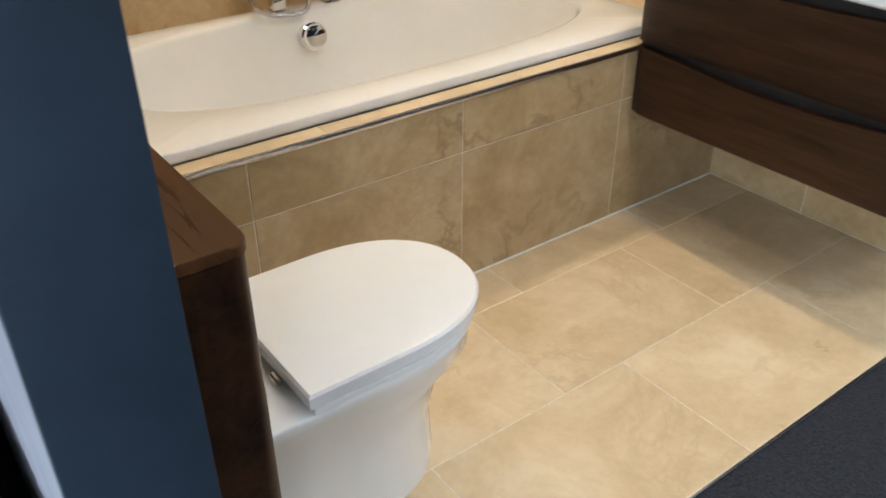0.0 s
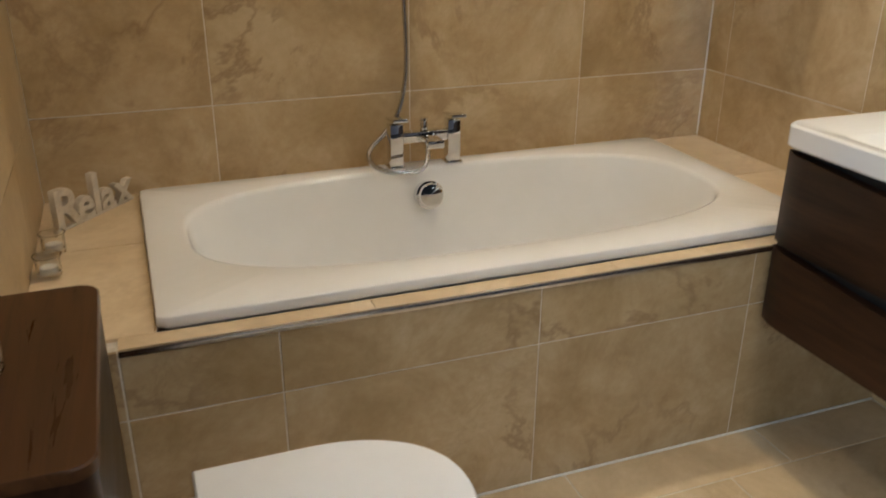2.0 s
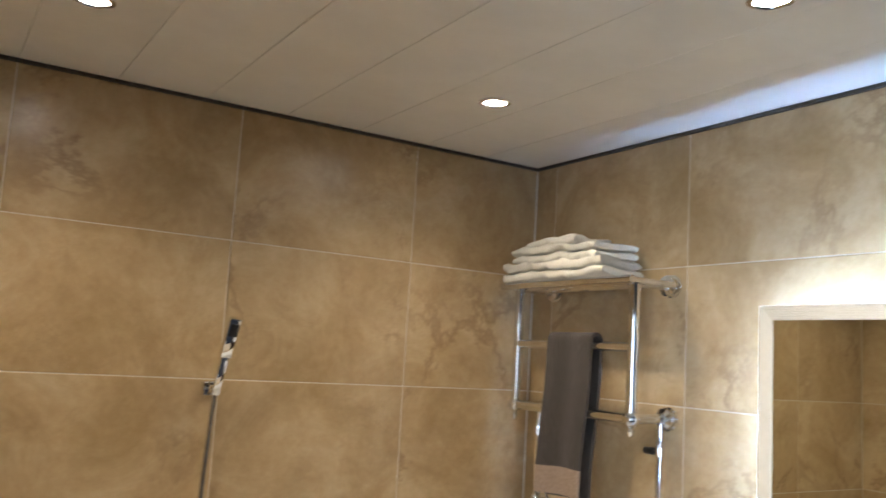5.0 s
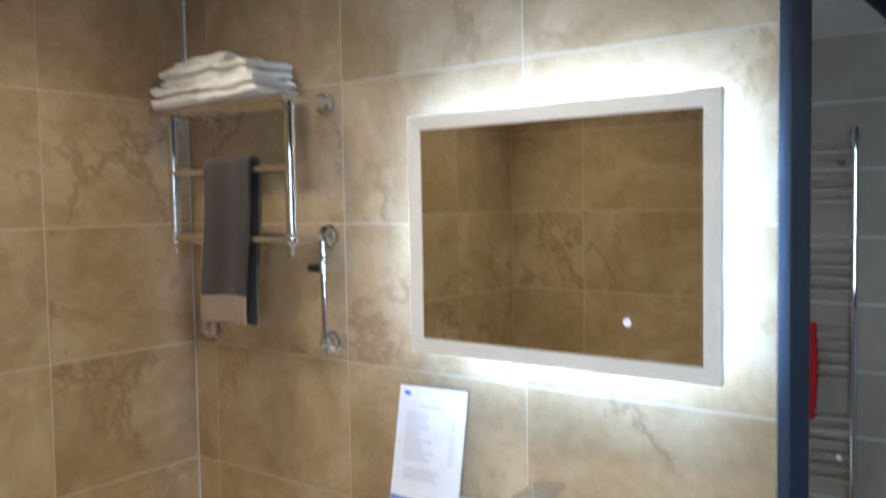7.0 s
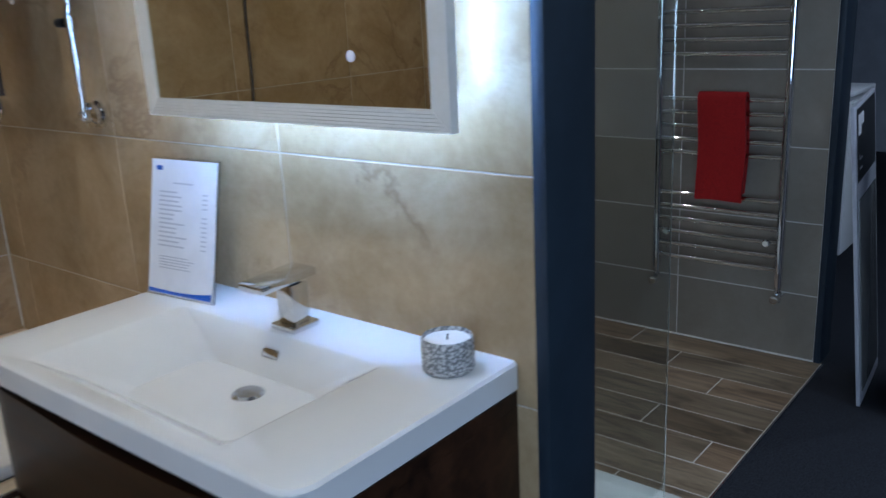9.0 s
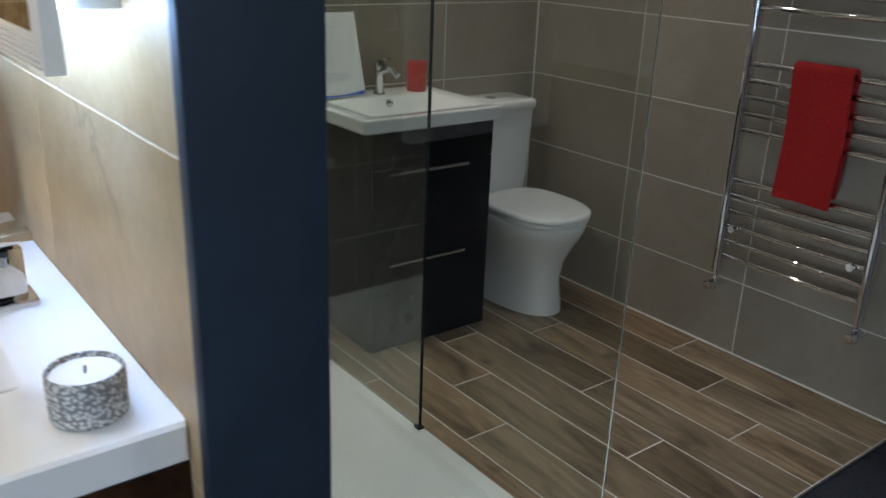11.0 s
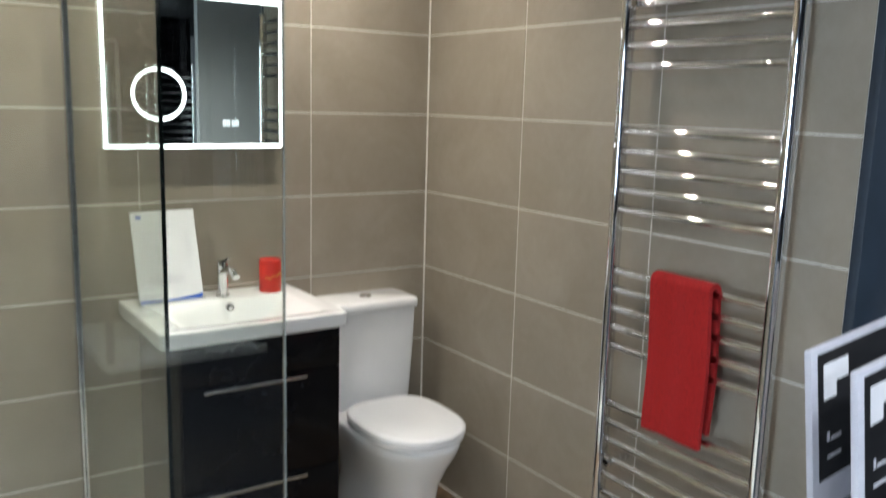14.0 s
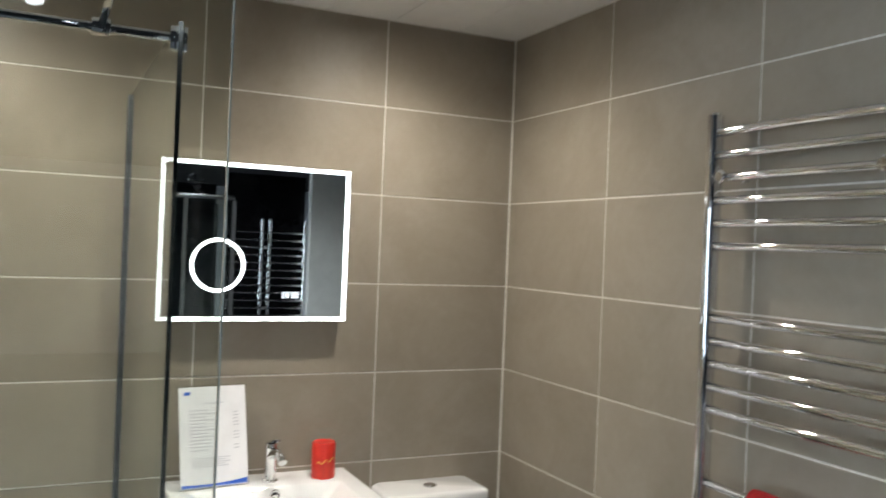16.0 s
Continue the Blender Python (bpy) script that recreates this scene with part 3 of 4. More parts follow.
def shell_jar():
    j = thing("shell_jar", "tall glass jar of sea shells with a cork lid", "jar", (-4.493, -1.460, UZ))
    j.scale = (0.86, 0.86, 0.92)
    part("glass", lathe([(0, 0.001), (0.040, 0.001), (0.044, 0.008), (0.044, 0.115), (0.034, 0.140), (0.029, 0.150), (0.031, 0.165), (0.028, 0.165), (0.026, 0.151), (0.031, 0.138), (0.041, 0.114), (0.041, 0.010), (0, 0.008)], steps=28), JAR_GLASS, j)
    part("cork", lathe([(0, 0.150), (0.0255, 0.150), (0.026, 0.166), (0.036, 0.167), (0.036, 0.196), (0.033, 0.200), (0, 0.200)], steps=24), CORK, j, "orange cork lid")
    bm = None
    rnd = random.Random(4)
    for k in range(44):
        z = 0.018 + 0.108 * (k / 43)
        lim = 0.029 if z < 0.11 else 0.018
        r, a = lim * math.sqrt(rnd.random()), rnd.random() * 6.283
        size = 0.021 + 0.013 * rnd.random()
        s = lathe([(0, -0.9), (0.55, -0.55), (0.95, 0.0), (0.7, 0.5), (0.75, 0.6), (0.42, 0.95), (0.2, 1.3), (0, 1.55)], steps=7)
        m = Matrix.LocRotScale((r * math.cos(a), r * math.sin(a), z), Euler([rnd.random() * 6 for _ in range(3)]), (size * 0.7, size * 0.55, size * 0.7))
        s = turned(s, m)
        bm = s if bm is None else join(bm, s)
    tagged(part("shells", bm, SHELLS, j, "mixed brown and white shells"), kind="stuff")


shell_jar()

# ---- bay A: vanity ----
VX0, VX1, VY0, VY1, VZ = -2.820, AX1 - 0.001, -1.888, -0.964, 0.908
vanity = thing("vanity_unit", "wall-hung dark walnut vanity unit with two drawers", "bathroom cabinet")
part("carcass", join(box(VX0 + 0.040, VX1, VY0 + 0.004, VY1 - 0.004, 0.385, 0.822), box(VX0 + 0.040, VX1, VY0 + 0.004, VY0 + 0.022, 0.8225, 0.8515), box(VX0 + 0.040, VX1, VY1 - 0.022, VY1 - 0.004, 0.8225, 0.8515)), WALNUT, vanity)


def drawer_front(z_top, z_bottom, sag_top, sag_bottom):
    """A front with a bowed finger-pull edge along its top or bottom."""
    n = 24
    y0, y1 = VY0 + 0.003, VY1 - 0.003
    bm = bmesh.new()
    cols = []
    for k in range(n + 1):
        f = k / n
        bow = math.sin(math.pi * f) ** 1.4
        y = y0 + (y1 - y0) * f
        zt, zb = z_top - sag_top * bow, z_bottom - sag_bottom * bow
        edge = 0.020 * (abs(2 * f - 1) ** 18)
        cols.append([bm.verts.new((VX0 + 0.010 + edge, y, zb)), bm.verts.new((VX0 + 0.010 + edge, y, zt)), bm.verts.new((VX0 + 0.038, y, zt)), bm.verts.new((VX0 + 0.038, y, zb))])
    for a, b in zip(cols, cols[1:]):
        for q in range(4):
            bm.faces.new((a[q], a[(q + 1) % 4], b[(q + 1) % 4], b[q]))
    bm.faces.new(cols[0])
    bm.faces.new(cols[-1][::-1])
    return bm


part("drawer_front", drawer_front(0.836, 0.604, 0.022, 0.0), WALNUT, vanity)
part("drawer_front", drawer_front(0.588, 0.386, 0.024, 0.0), WALNUT, vanity)
part("finger_pull", box(VX0 + 0.0385, VX0 + 0.0398, VY0 + 0.006, VY1 - 0.006, 0.390, 0.845), BLACK, vanity, "black finger-pull recess")

basin = thing("basin", "white rectangular basin slab on the walnut vanity", "basin")


def slab_basin(x0, x1, y0, y1, top, thick, bowl, depth, floor, r):
    """A slab with a sloped well; bowl and floor: x0, x1, y0, y1 of the opening and of its bottom."""
    def loop(q, z, rad):
        return rounded(*q, rad, z, 6)
    outer = (x0, x1, y0, y1)
    rr = (0.004, r, r, 0.004)
    loops = [loop((x0 + 0.006, x1, y0 + 0.006, y1 - 0.006), top - thick, rr), loop(outer, top - thick + 0.006, rr), loop(outer, top - 0.005, rr), loop((x0 + 0.005, x1, y0 + 0.005, y1 - 0.005), top, rr)]
    b = bowl
    loops += [loop((b[0] - 0.006, b[1] + 0.006, b[2] - 0.006, b[3] + 0.006), top, 0.018), loop(b, top - 0.003, 0.014)]
    for f in (0.35, 0.7, 1.0):
        q = tuple(p + (w - p) * f ** 0.8 for p, w in zip(b, floor))
        loops.append(loop(q, top - 0.004 - depth * f, 0.014 + 0.03 * f))
    return loft(loops, False, True)


part("slab", slab_basin(VX0 - 0.004, VX1, VY0, VY1, VZ, 0.056, (-2.785, -2.453, -1.698, -1.122), 0.075, (-2.690, -2.488, -1.590, -1.243), 0.045), CERAMIC, basin, smooth=30)
part("waste", lathe([(0, 0.006), (0.026, 0.005), (0.031, 0.0), (0, 0)], -2.552, -1.452, VZ - 0.0790), TRIM, basin, "chrome waste")
part("overflow_slot", turned(box(-0.022, 0.022, -0.009, 0.009, -0.002, 0.003, 0.004), pose(-2.4725, -1.428, VZ - 0.034, 0, -66, 0) @ pose(0, 0, 0, 0, 0, 90)), CHROME, basin, "chrome overflow slot")

basin_tap = thing("basin_tap", "square chrome waterfall basin tap", "tap")
tx, ty = -2.408, -1.431
part("base_plate", box(tx - 0.034, tx + 0.034, ty - 0.032, ty + 0.032, VZ, VZ + 0.013, 0.0025), CHROME, basin_tap)
part("body", box(tx - 0.022, tx + 0.022, ty - 0.022, ty + 0.022, VZ + 0.0125, VZ + 0.092, 0.003), CHROME, basin_tap)
part("neck", box(tx - 0.012, tx + 0.012, ty - 0.014, ty + 0.014, VZ + 0.0915, VZ + 0.102, 0.002), BLACK, basin_tap, "dark neck")
part("spout_plate", turned(box(-0.098, 0.036, -0.034, 0.034, -0.009, 0.007, 0.003), pose(tx, ty, VZ + 0.110, 0, -3, 0)), CHROME, basin_tap)


def price_sign(name, place, yaw, lean, w, h, seed):
    """A leaning page in a clear stand, with unreadable lines of print."""
    s = thing(name, "printed white price sheet in a clear stand beside the basin tap", "sign")
    m = pose(*place, 0, 0, yaw) @ pose(0, 0, 0, -lean, 0, 0)
    part("page", turned(box(-w / 2, w / 2, -0.001, 0.001, 0.003, h), m), PAPER, s)
    part("stand", turned(join(box(-w / 2 - 0.004, w / 2 + 0.004, 0.0016, 0.0036, 0, h + 0.004, 0.0008, 1), box(-w / 2 - 0.004, w / 2 + 0.004, -0.0036, -0.0026, 0.0, 0.012)), m), JAR_GLASS, s, "clear acrylic stand").visible_shadow = False
    rnd = random.Random(seed)
    lines = None
    z = h - 0.052
    rows = [(0.0, 0.30)] + [(-0.16, 0.22 + 0.22 * rnd.random()) for _ in range(13)]
    for k, (cx, lw) in enumerate(rows):
        left = -0.36 * w if k else -lw / 2 * w
        b = box(left, left + lw * w, -0.0018, -0.0012, z, z + 0.0035)
        lines = b if lines is None else join(lines, b)
        if k and rnd.random() < 0.8:
            lines = join(lines, box(0.30 * w, 0.38 * w, -0.0018, -0.0012, z, z + 0.003))
        z -= 0.020 if k == 0 else 0.0098
    z -= 0.014
    for k in range(5):
        lines = join(lines, box(-0.33 * w, (0.33 - 0.25 * rnd.random()) * w, -0.0018, -0.0012, z, z + 0.0026))
        z -= 0.0062
    part("print", turned(lines, m), INK, s, "grey lines of small print")
    wave = bmesh.new()
    n = 16
    up = [wave.verts.new((-w / 2 + 0.003 + (w - 0.006) * k / n, -0.0018, 0.010 + 0.012 * (k / n) ** 3 + 0.012 * (1 - k / n) ** 2 * 0.4)) for k in range(n + 1)]
    lo = [wave.verts.new((v.co.x, -0.0018, 0.006)) for v in up]
    for k in range(n):
        wave.faces.new((lo[k], lo[k + 1], up[k + 1], up[k]))
    part("blue_swoosh", turned(wave, m), BLUE_INK, s, "blue printed swoosh")
    part("logo_mark", turned(box(-0.42 * w, -0.33 * w, -0.0018, -0.0012, h - 0.024, h - 0.014), m), BLUE_INK, s)


price_sign("price_sign", (-2.430, -1.080, VZ + 0.001), -84, 12, 0.205, 0.300, 3)

tin = thing("candle_tin", "grey patterned candle tin with white wax on the basin", "candle", (-2.402, -1.806, VZ))
part("tin", lathe([(0, 0), (0.040, 0.0), (0.044, 0.004), (0.044, 0.022), (0.0425, 0.024), (0.044, 0.026), (0.044, 0.056), (0.042, 0.060), (0.040, 0.056), (0.040, 0.050), (0, 0.050)], steps=40), LACE, tin)
part("wax", lathe([(0, 0.0505), (0.0398, 0.0505), (0.0398, 0.053), (0, 0.0525)], steps=32), WAX, tin)
part("wick", tube([(0, 0, 0.052), (0.001, 0, 0.062)], 0.0012, 6), BLACK, tin)

# ---- bay A: mirror with light behind it ----
MY0, MY1, MZ0, MZ1, MX = -1.841, -1.038, 1.304, 1.905, -2.412
mirror_a = thing("backlit_mirror", "wide backlit mirror in a ribbed silver frame", "mirror")
part("glass", box(MX + 0.004, MX + 0.008, MY0 + 0.036, MY1 - 0.036, MZ0 + 0.036, MZ1 - 0.036), MIRROR, mirror_a)


def ribbed_frame(mirror):
    """Four mitred sides, each with stepped ribs."""
    for side in range(4):
        prof = [(0.0, MX + 0.020), (0.0, MX + 0.001)]
        for k in range(6):
            a = 0.0005 + k * 0.006
            prof += [(a, MX), (a + 0.0036, MX), (a + 0.0040, MX + 0.0028), (a + 0.0056, MX + 0.0028)]
        prof += [(0.0365, MX + 0.001), (0.0365, MX + 0.0098), (0.0, MX + 0.020)]
        bm = bmesh.new()
        ends = [[], []]
        for ins, x in prof:
            a, b = (MY0 + ins, MZ0 + ins), (MY1 - ins, MZ0 + ins)
            if side == 1:
                a, b = (MY1 - ins, MZ0 + ins), (MY1 - ins, MZ1 - ins)
            if side == 2:
                a, b = (MY1 - ins, MZ1 - ins), (MY0 + ins, MZ1 - ins)
            if side == 3:
                a, b = (MY0 + ins, MZ1 - ins), (MY0 + ins, MZ0 + ins)
            ends[0].append(bm.verts.new((x, *a)))
            ends[1].append(bm.verts.new((x, *b)))
        for k in range(len(prof) - 1):
            bm.faces.new((ends[0][k], ends[0][k + 1], ends[1][k + 1], ends[1][k]))
        part("frame", bm, FRAME_RIB, mirror, "ribbed silver frame", 20)


ribbed_frame(mirror_a)
INS = 0.054
part("back_box", box(MX + 0.0205, AX1 - 0.0005, MY0 + INS + 0.004, MY1 - INS - 0.004, MZ0 + INS + 0.004, MZ1 - INS - 0.004), WHITE_PAINT, mirror_a)
for y0, y1, z0, z1 in ((MY0 + INS, MY1 - INS, MZ1 - INS - 0.003, MZ1 - INS), (MY0 + INS, MY1 - INS, MZ0 + INS, MZ0 + INS + 0.003), (MY0 + INS, MY0 + INS + 0.003, MZ0 + INS + 0.004, MZ1 - INS - 0.004), (MY1 - INS - 0.003, MY1 - INS, MZ0 + INS + 0.004, MZ1 - INS - 0.004)):
    part("light_strip", box(MX + 0.0212, MX + 0.033, y0, y1, z0, z1), LED_BACK, mirror_a, "glowing cold white strip")
part("touch_switch", turned(lathe([(0, 0.0005), (0.0088, 0.0005), (0.0096, 0), (0, 0)], steps=24), pose(MX + 0.0038, -1.637, 1.421, 0, -90, 0)), TOUCH, mirror_a, "glowing round touch switch")

# ---- bay A: traditional towel rail ----
rail = thing("towel_rail", "chrome traditional heated towel rail with a top shelf", "towel rail")
RX, RYL, RYR = -2.490, -0.160, -0.686


def rose(x, y, z):
    return turned(lathe([(0, 0), (0.034, 0), (0.034, 0.006), (0.023, 0.010), (0.023, 0.016), (0.031, 0.019), (0.031, 0.026), (0.017, 0.032), (0.017, 0.042), (0, 0.042)], steps=24), pose(x, y, z, 0, -90, 0))


for yy in (RYL, RYR):
    part("post", tube([(RX, yy, 1.592), (RX, yy, 1.968)], 0.0155, 18), CHROME, rail)
    part("ball_joint", ball(RX, yy, 1.592, 0.024), CHROME, rail)
    part("finial", lathe([(0, -0.052), (0.007, -0.045), (0.010, -0.034), (0.006, -0.026), (0.012, -0.018), (0, -0.018)], RX, yy, 1.592, 16), CHROME, rail)
    for zz in (1.592, 1.976):
        part("arm", tube([(AX1 - 0.035, yy + 0.022, zz), (RX, yy + (0.022 if zz > 1.9 else 0), zz)], 0.0140, 14), CHROME, rail)
        part("wall_rose", rose(AX1 - 0.0005, yy + 0.022, zz), CHROME, rail)
for zz, r in ((1.592, 0.0150), (1.790, 0.0140)):
    part("cross_bar", tube([(RX, RYR, zz), (RX, RYL, zz)], r, 14), CHROME, rail)
part("shelf_rail", tube([(RX - 0.03, RYL + 0.06, 1.978), (RX - 0.03, RYR - 0.02, 1.978)], 0.0115, 14), CHROME, rail)
for k in range(4):
    xx = RX + 0.012 + 0.036 * k
    part("shelf_bar", tube([(xx, RYL + 0.05, 1.975), (xx, RYR - 0.015, 1.975)], 0.008, 10), CHROME, rail)
for yy in (RYL + 0.05, RYR - 0.012):
    part("shelf_end", tube([(RX - 0.03, yy, 1.977), (AX1 - 0.03, yy, 1.977)], 0.0085, 12), CHROME, rail)
for yy in (RYR + 0.022, RYL + 0.045):
    pipe = part("supply_pipe", tube([(-2.352, yy, 1.592), (-2.352, yy, 1.548), (-2.352, yy, 1.530), (-2.358, yy, 1.52), (-2.354, yy, 1.50), (-2.354, yy, 1.285)], 0.0085, 12), CHROME, rail)
    part("collar", lathe([(0.0086, -0.014), (0.0125, -0.012), (0.0125, 0.012), (0.0086, 0.014)], -2.354, yy, 1.500, 14), CHROME, pipe)
    part("elbow", join(ball(-2.354, yy, 1.280, 0.016), tube([(-2.354, yy, 1.280), (AX1 - 0.012, yy, 1.280)], 0.010, 12)), CHROME, pipe)
    part("pipe_rose", rose(AX1 - 0.0005, yy, 1.280), CHROME, pipe)
part("thermostat_knob", turned(lathe([(0, 0), (0.010, 0), (0.011, 0.004), (0.011, 0.030), (0, 0.030)], steps=16), pose(-2.356, -0.612, 1.500, 90, 0, 0)), BLACK, rail, "black thermostat knob")


def draped(name, label, material, y0, y1, front, back, top, x, r, thick, band=None, band_mat=None, seed=1, skew=0.0):
    """A folded cloth over a bar along y at height top: a front and a back fall, with soft folds."""
    t = thing(name, label, "towel")
    rnd = random.Random(seed)
    ph = [rnd.random() * 6 for _ in range(4)]

    def sheet(z_from, z_to, over):
        path = []
        zs = [z_from + (top - z_from) * k / 14 for k in range(15)]
        if over:
            path = [(x - r, z) for z in zs] + [(x - r * math.cos(a), top + r * math.sin(a)) for a in (math.pi * k / 8 for k in range(1, 8))] + [(x + r, top - (top - back) * k / 12) for k in range(13)]
        else:
            path = [(x - r, z) for z in zs]
        return path

    def skin(path, off):
        n = 14
        bm_rows = []
        for i, (px, pz) in enumerate(path):
            a = path[max(i - 1, 0)]
            b = path[min(i + 1, len(path) - 1)]
            d = Vector((b[0] - a[0], b[1] - a[1])).normalized()
            nx, nz = d.y, -d.x
            row = []
            for k in range(n + 1):
                f = k / n
                drop = max(0.0, top - pz)
                w = 0.006 * drop / max(0.05, top - front) * math.sin(5 * f + ph[0] + 2 * pz) + 0.003 * math.sin(11 * f + ph[1])
                side = 1 if px < x else -1
                yy = y0 + (y1 - y0) * f + 0.004 * math.sin(14 * pz + ph[2]) + skew * drop
                row.append((px - off * nx - side * w * 0.6, yy, pz - off * nz + 0.004 * math.sin(4 * f + ph[3]) * (drop > 0.2)))
            bm_rows.append(row)
        return bm_rows

    def solid(path):
        a, b = skin(path, 0.0), skin(path, -thick)
        bm = bmesh.new()
        va = [[bm.verts.new(p) for p in row] for row in a]
        vb = [[bm.verts.new(p) for p in row] for row in b]
        rows, cols = len(va), len(va[0])
        for i in range(rows - 1):
            for k in range(cols - 1):
                bm.faces.new((va[i][k], va[i][k + 1], va[i + 1][k + 1], va[i + 1][k]))
                bm.faces.new((vb[i][k], vb[i + 1][k], vb[i + 1][k + 1], vb[i][k + 1]))
            bm.faces.new((va[i][0], va[i + 1][0], vb[i + 1][0], vb[i][0]))
            bm.faces.new((va[i][-1], vb[i][-1], vb[i + 1][-1], va[i + 1][-1]))
        for i in (0, rows - 1):
            for k in range(cols - 1):
                bm.faces.new((va[i][k], vb[i][k], vb[i][k + 1], va[i][k + 1]))
        return bm

    part("cloth", solid(sheet(front if band is None else band, top, True)), material, t, smooth=60)
    if band is not None:
        strip = [(x - r, front + (band - 0.0005 - front) * k / 5) for k in range(6)]
        part("border", solid(strip), band_mat, t, "beige waffle border", 60)
    return t


draped("hand_towel", "dark brown towel with a beige border over the chrome rail", BROWN_TOWEL, -0.540, -0.342, 1.345, 1.335, 1.804, RX, 0.026, 0.010, 1.425, BEIGE_BAND, 2, 0.075)


def folded_towel(x0, x1, y0, y1, z, h, seed, layers=2):
    """A towel folded into soft layers, stacked on the shelf."""
    t = thing("folded_towel", "folded white terry towel stacked on the rail shelf", "towel", group="folded towels")
    each = h / layers
    for k in range(layers):
        rnd = random.Random(seed * 10 + k)
        sx, sy = 0.010 * rnd.random(), 0.016 * (rnd.random() - 0.3)
        n, loops = 22, []
        for i in range(n + 1):
            f = i / n
            edge = min(1.0, 0.72 + 5.0 * min(f, 1 - f))
            loop = []
            for q in range(20):
                a = 2 * math.pi * q / 20
                c, s = math.cos(a), math.sin(a)
                px = (x0 + x1) / 2 + (x1 - x0 - 2 * sx) / 2 * math.copysign(abs(c) ** 0.28, c)
                pz = z + each * (k + 0.5) + each * 0.5 * edge * math.copysign(abs(s) ** 0.5, s)
                wob = noise.noise((px * 9, f * 5 + seed * 3.1, pz * 9)) * 0.020 + noise.noise((px * 30, f * 17 + seed, pz * 34)) * 0.013
                loop.append((px + wob, y0 + sy + (y1 - y0 - 0.5 * abs(sy)) * f + noise.noise((px * 14, pz * 25, seed + k)) * 0.024, max(z + each * k * 0.96, pz + wob * 0.8)))
            loops.append(loop)
        part("fold", loft(loops), WHITE_TOWEL, t, smooth=70)
    return t


folded_towel(-2.535, -2.345, -0.580, -0.100, 1.9905, 0.062, 1, 2)
folded_towel(-2.528, -2.350, -0.560, -0.150, 2.0490, 0.052, 2, 2)
folded_towel(-2.520, -2.355, -0.440, -0.215, 2.0980, 0.026, 3, 1)

# ---- bay B: shower ----
TX0, TX1, TY0, TY1, TZ = BX0 + 0.0005, -1.293, -1.775, -0.0005, 0.066
tray = thing("shower_tray", "white low-profile rectangular shower tray with a raised rim", "shower tray")


def tray_mesh():
    def r(i, z, rad=0.01):
        return rounded(TX0 + i, TX1 - i, TY0 + i, TY1 - i, rad, z, 5)
    return loft([r(0.002, 0.0125), r(0, 0.02), r(0, TZ - 0.004), r(0.004, TZ), r(0.045, TZ), r(0.052, TZ - 0.003, 0.03), r(0.066, TZ - 0.016, 0.04), r(0.09, TZ - 0.019, 0.05)], True, True)


part("tray", tray_mesh(), TRAY_MAT, tray, smooth=40)
part("waste_cover", lathe([(0, 0.007), (0.050, 0.006), (0.056, 0.002), (0.057, 0.0), (0, 0)], -1.980, -0.905, TZ - 0.0188, 40), CHROME, tray, "round chrome waste cover")


def glass_screen(name, label, x0, x1, y0, y1, z0, z1, ends):
    g = thing(name, label, "shower screen")
    pane = part("pane", box(x0, x1, y0, y1, z0, z1), GLASS, g, smooth=None)
    pane.visible_shadow = False
    for a, b, c, d, m in ends:
        part("edge", box(a, b, c, d, z0, z1), m, g, "polished glass edge")
    return g


SGX, GTOP = -1.308, 2.042
side_screen = glass_screen("side_shower_screen", "clear frameless glass shower screen beside the vanity unit", SGX - 0.004, SGX + 0.004, -0.985, -0.014, TZ + 0.004, GTOP, [(SGX - 0.0045, SGX + 0.0045, -0.9885, -0.9855, GLASS_EDGE)])
part("wall_profile", join(box(SGX - 0.012, SGX - 0.006, -0.030, -0.0006, TZ + 0.001, GTOP + 0.002), box(SGX + 0.006, SGX + 0.012, -0.030, -0.0006, TZ + 0.001, GTOP + 0.002), box(SGX - 0.0055, SGX + 0.0055, -0.012, -0.0006, TZ + 0.001, GTOP + 0.002)), TRIM, side_screen, "slim chrome wall profile")
part("foot", box(SGX - 0.011, SGX + 0.011, -0.996, -0.970, TZ + 0.0005, TZ + 0.010, 0.002), BLACK, side_screen, "small dark foot")
FGY, FGX1 = -1.728, -1.354
front_screen = glass_screen("front_shower_screen", "clear frameless glass panel across the shower front", BX0 + 0.016, FGX1, FGY - 0.004, FGY + 0.004, TZ + 0.004, GTOP, [(FGX1 + 0.0005, FGX1 + 0.0022, FGY - 0.0042, FGY + 0.0042, GLASS_EDGE_PALE)])
part("wall_profile", box(BX0 + 0.0006, BX0 + 0.015, FGY - 0.012, FGY + 0.012, TZ + 0.001, GTOP + 0.002, 0.001, 1), CHROME, front_screen, "chrome wall profile")
brace = thing("screen_brace", "square chrome brace bar joining the shower screens", "brace bar")
part("bar", box(BX0 + 0.02, SGX - 0.006, -0.992, -0.974, 2.002, 2.018, 0.002), CHROME, brace)
part("tee_bar", box(-1.457, -1.443, FGY + 0.006, -0.993, 2.004, 2.016, 0.002), CHROME, brace)
part("clamp", join(box(SGX - 0.020, SGX - 0.005, -0.998, -0.962, 1.985, 2.030, 0.002), box(SGX + 0.005, SGX + 0.012, -0.998, -0.962, 1.985, 2.030, 0.002)), CHROME, brace)
part("tee_joint", box(-1.467, -1.433, -1.004, -0.966, 1.996, 2.024, 0.003), CHROME, brace)
part("wall_flange", box(BX0 + 0.0006, BX0 + 0.0195, -1.000, -0.966, 1.985, 2.034, 0.003), CHROME, brace)

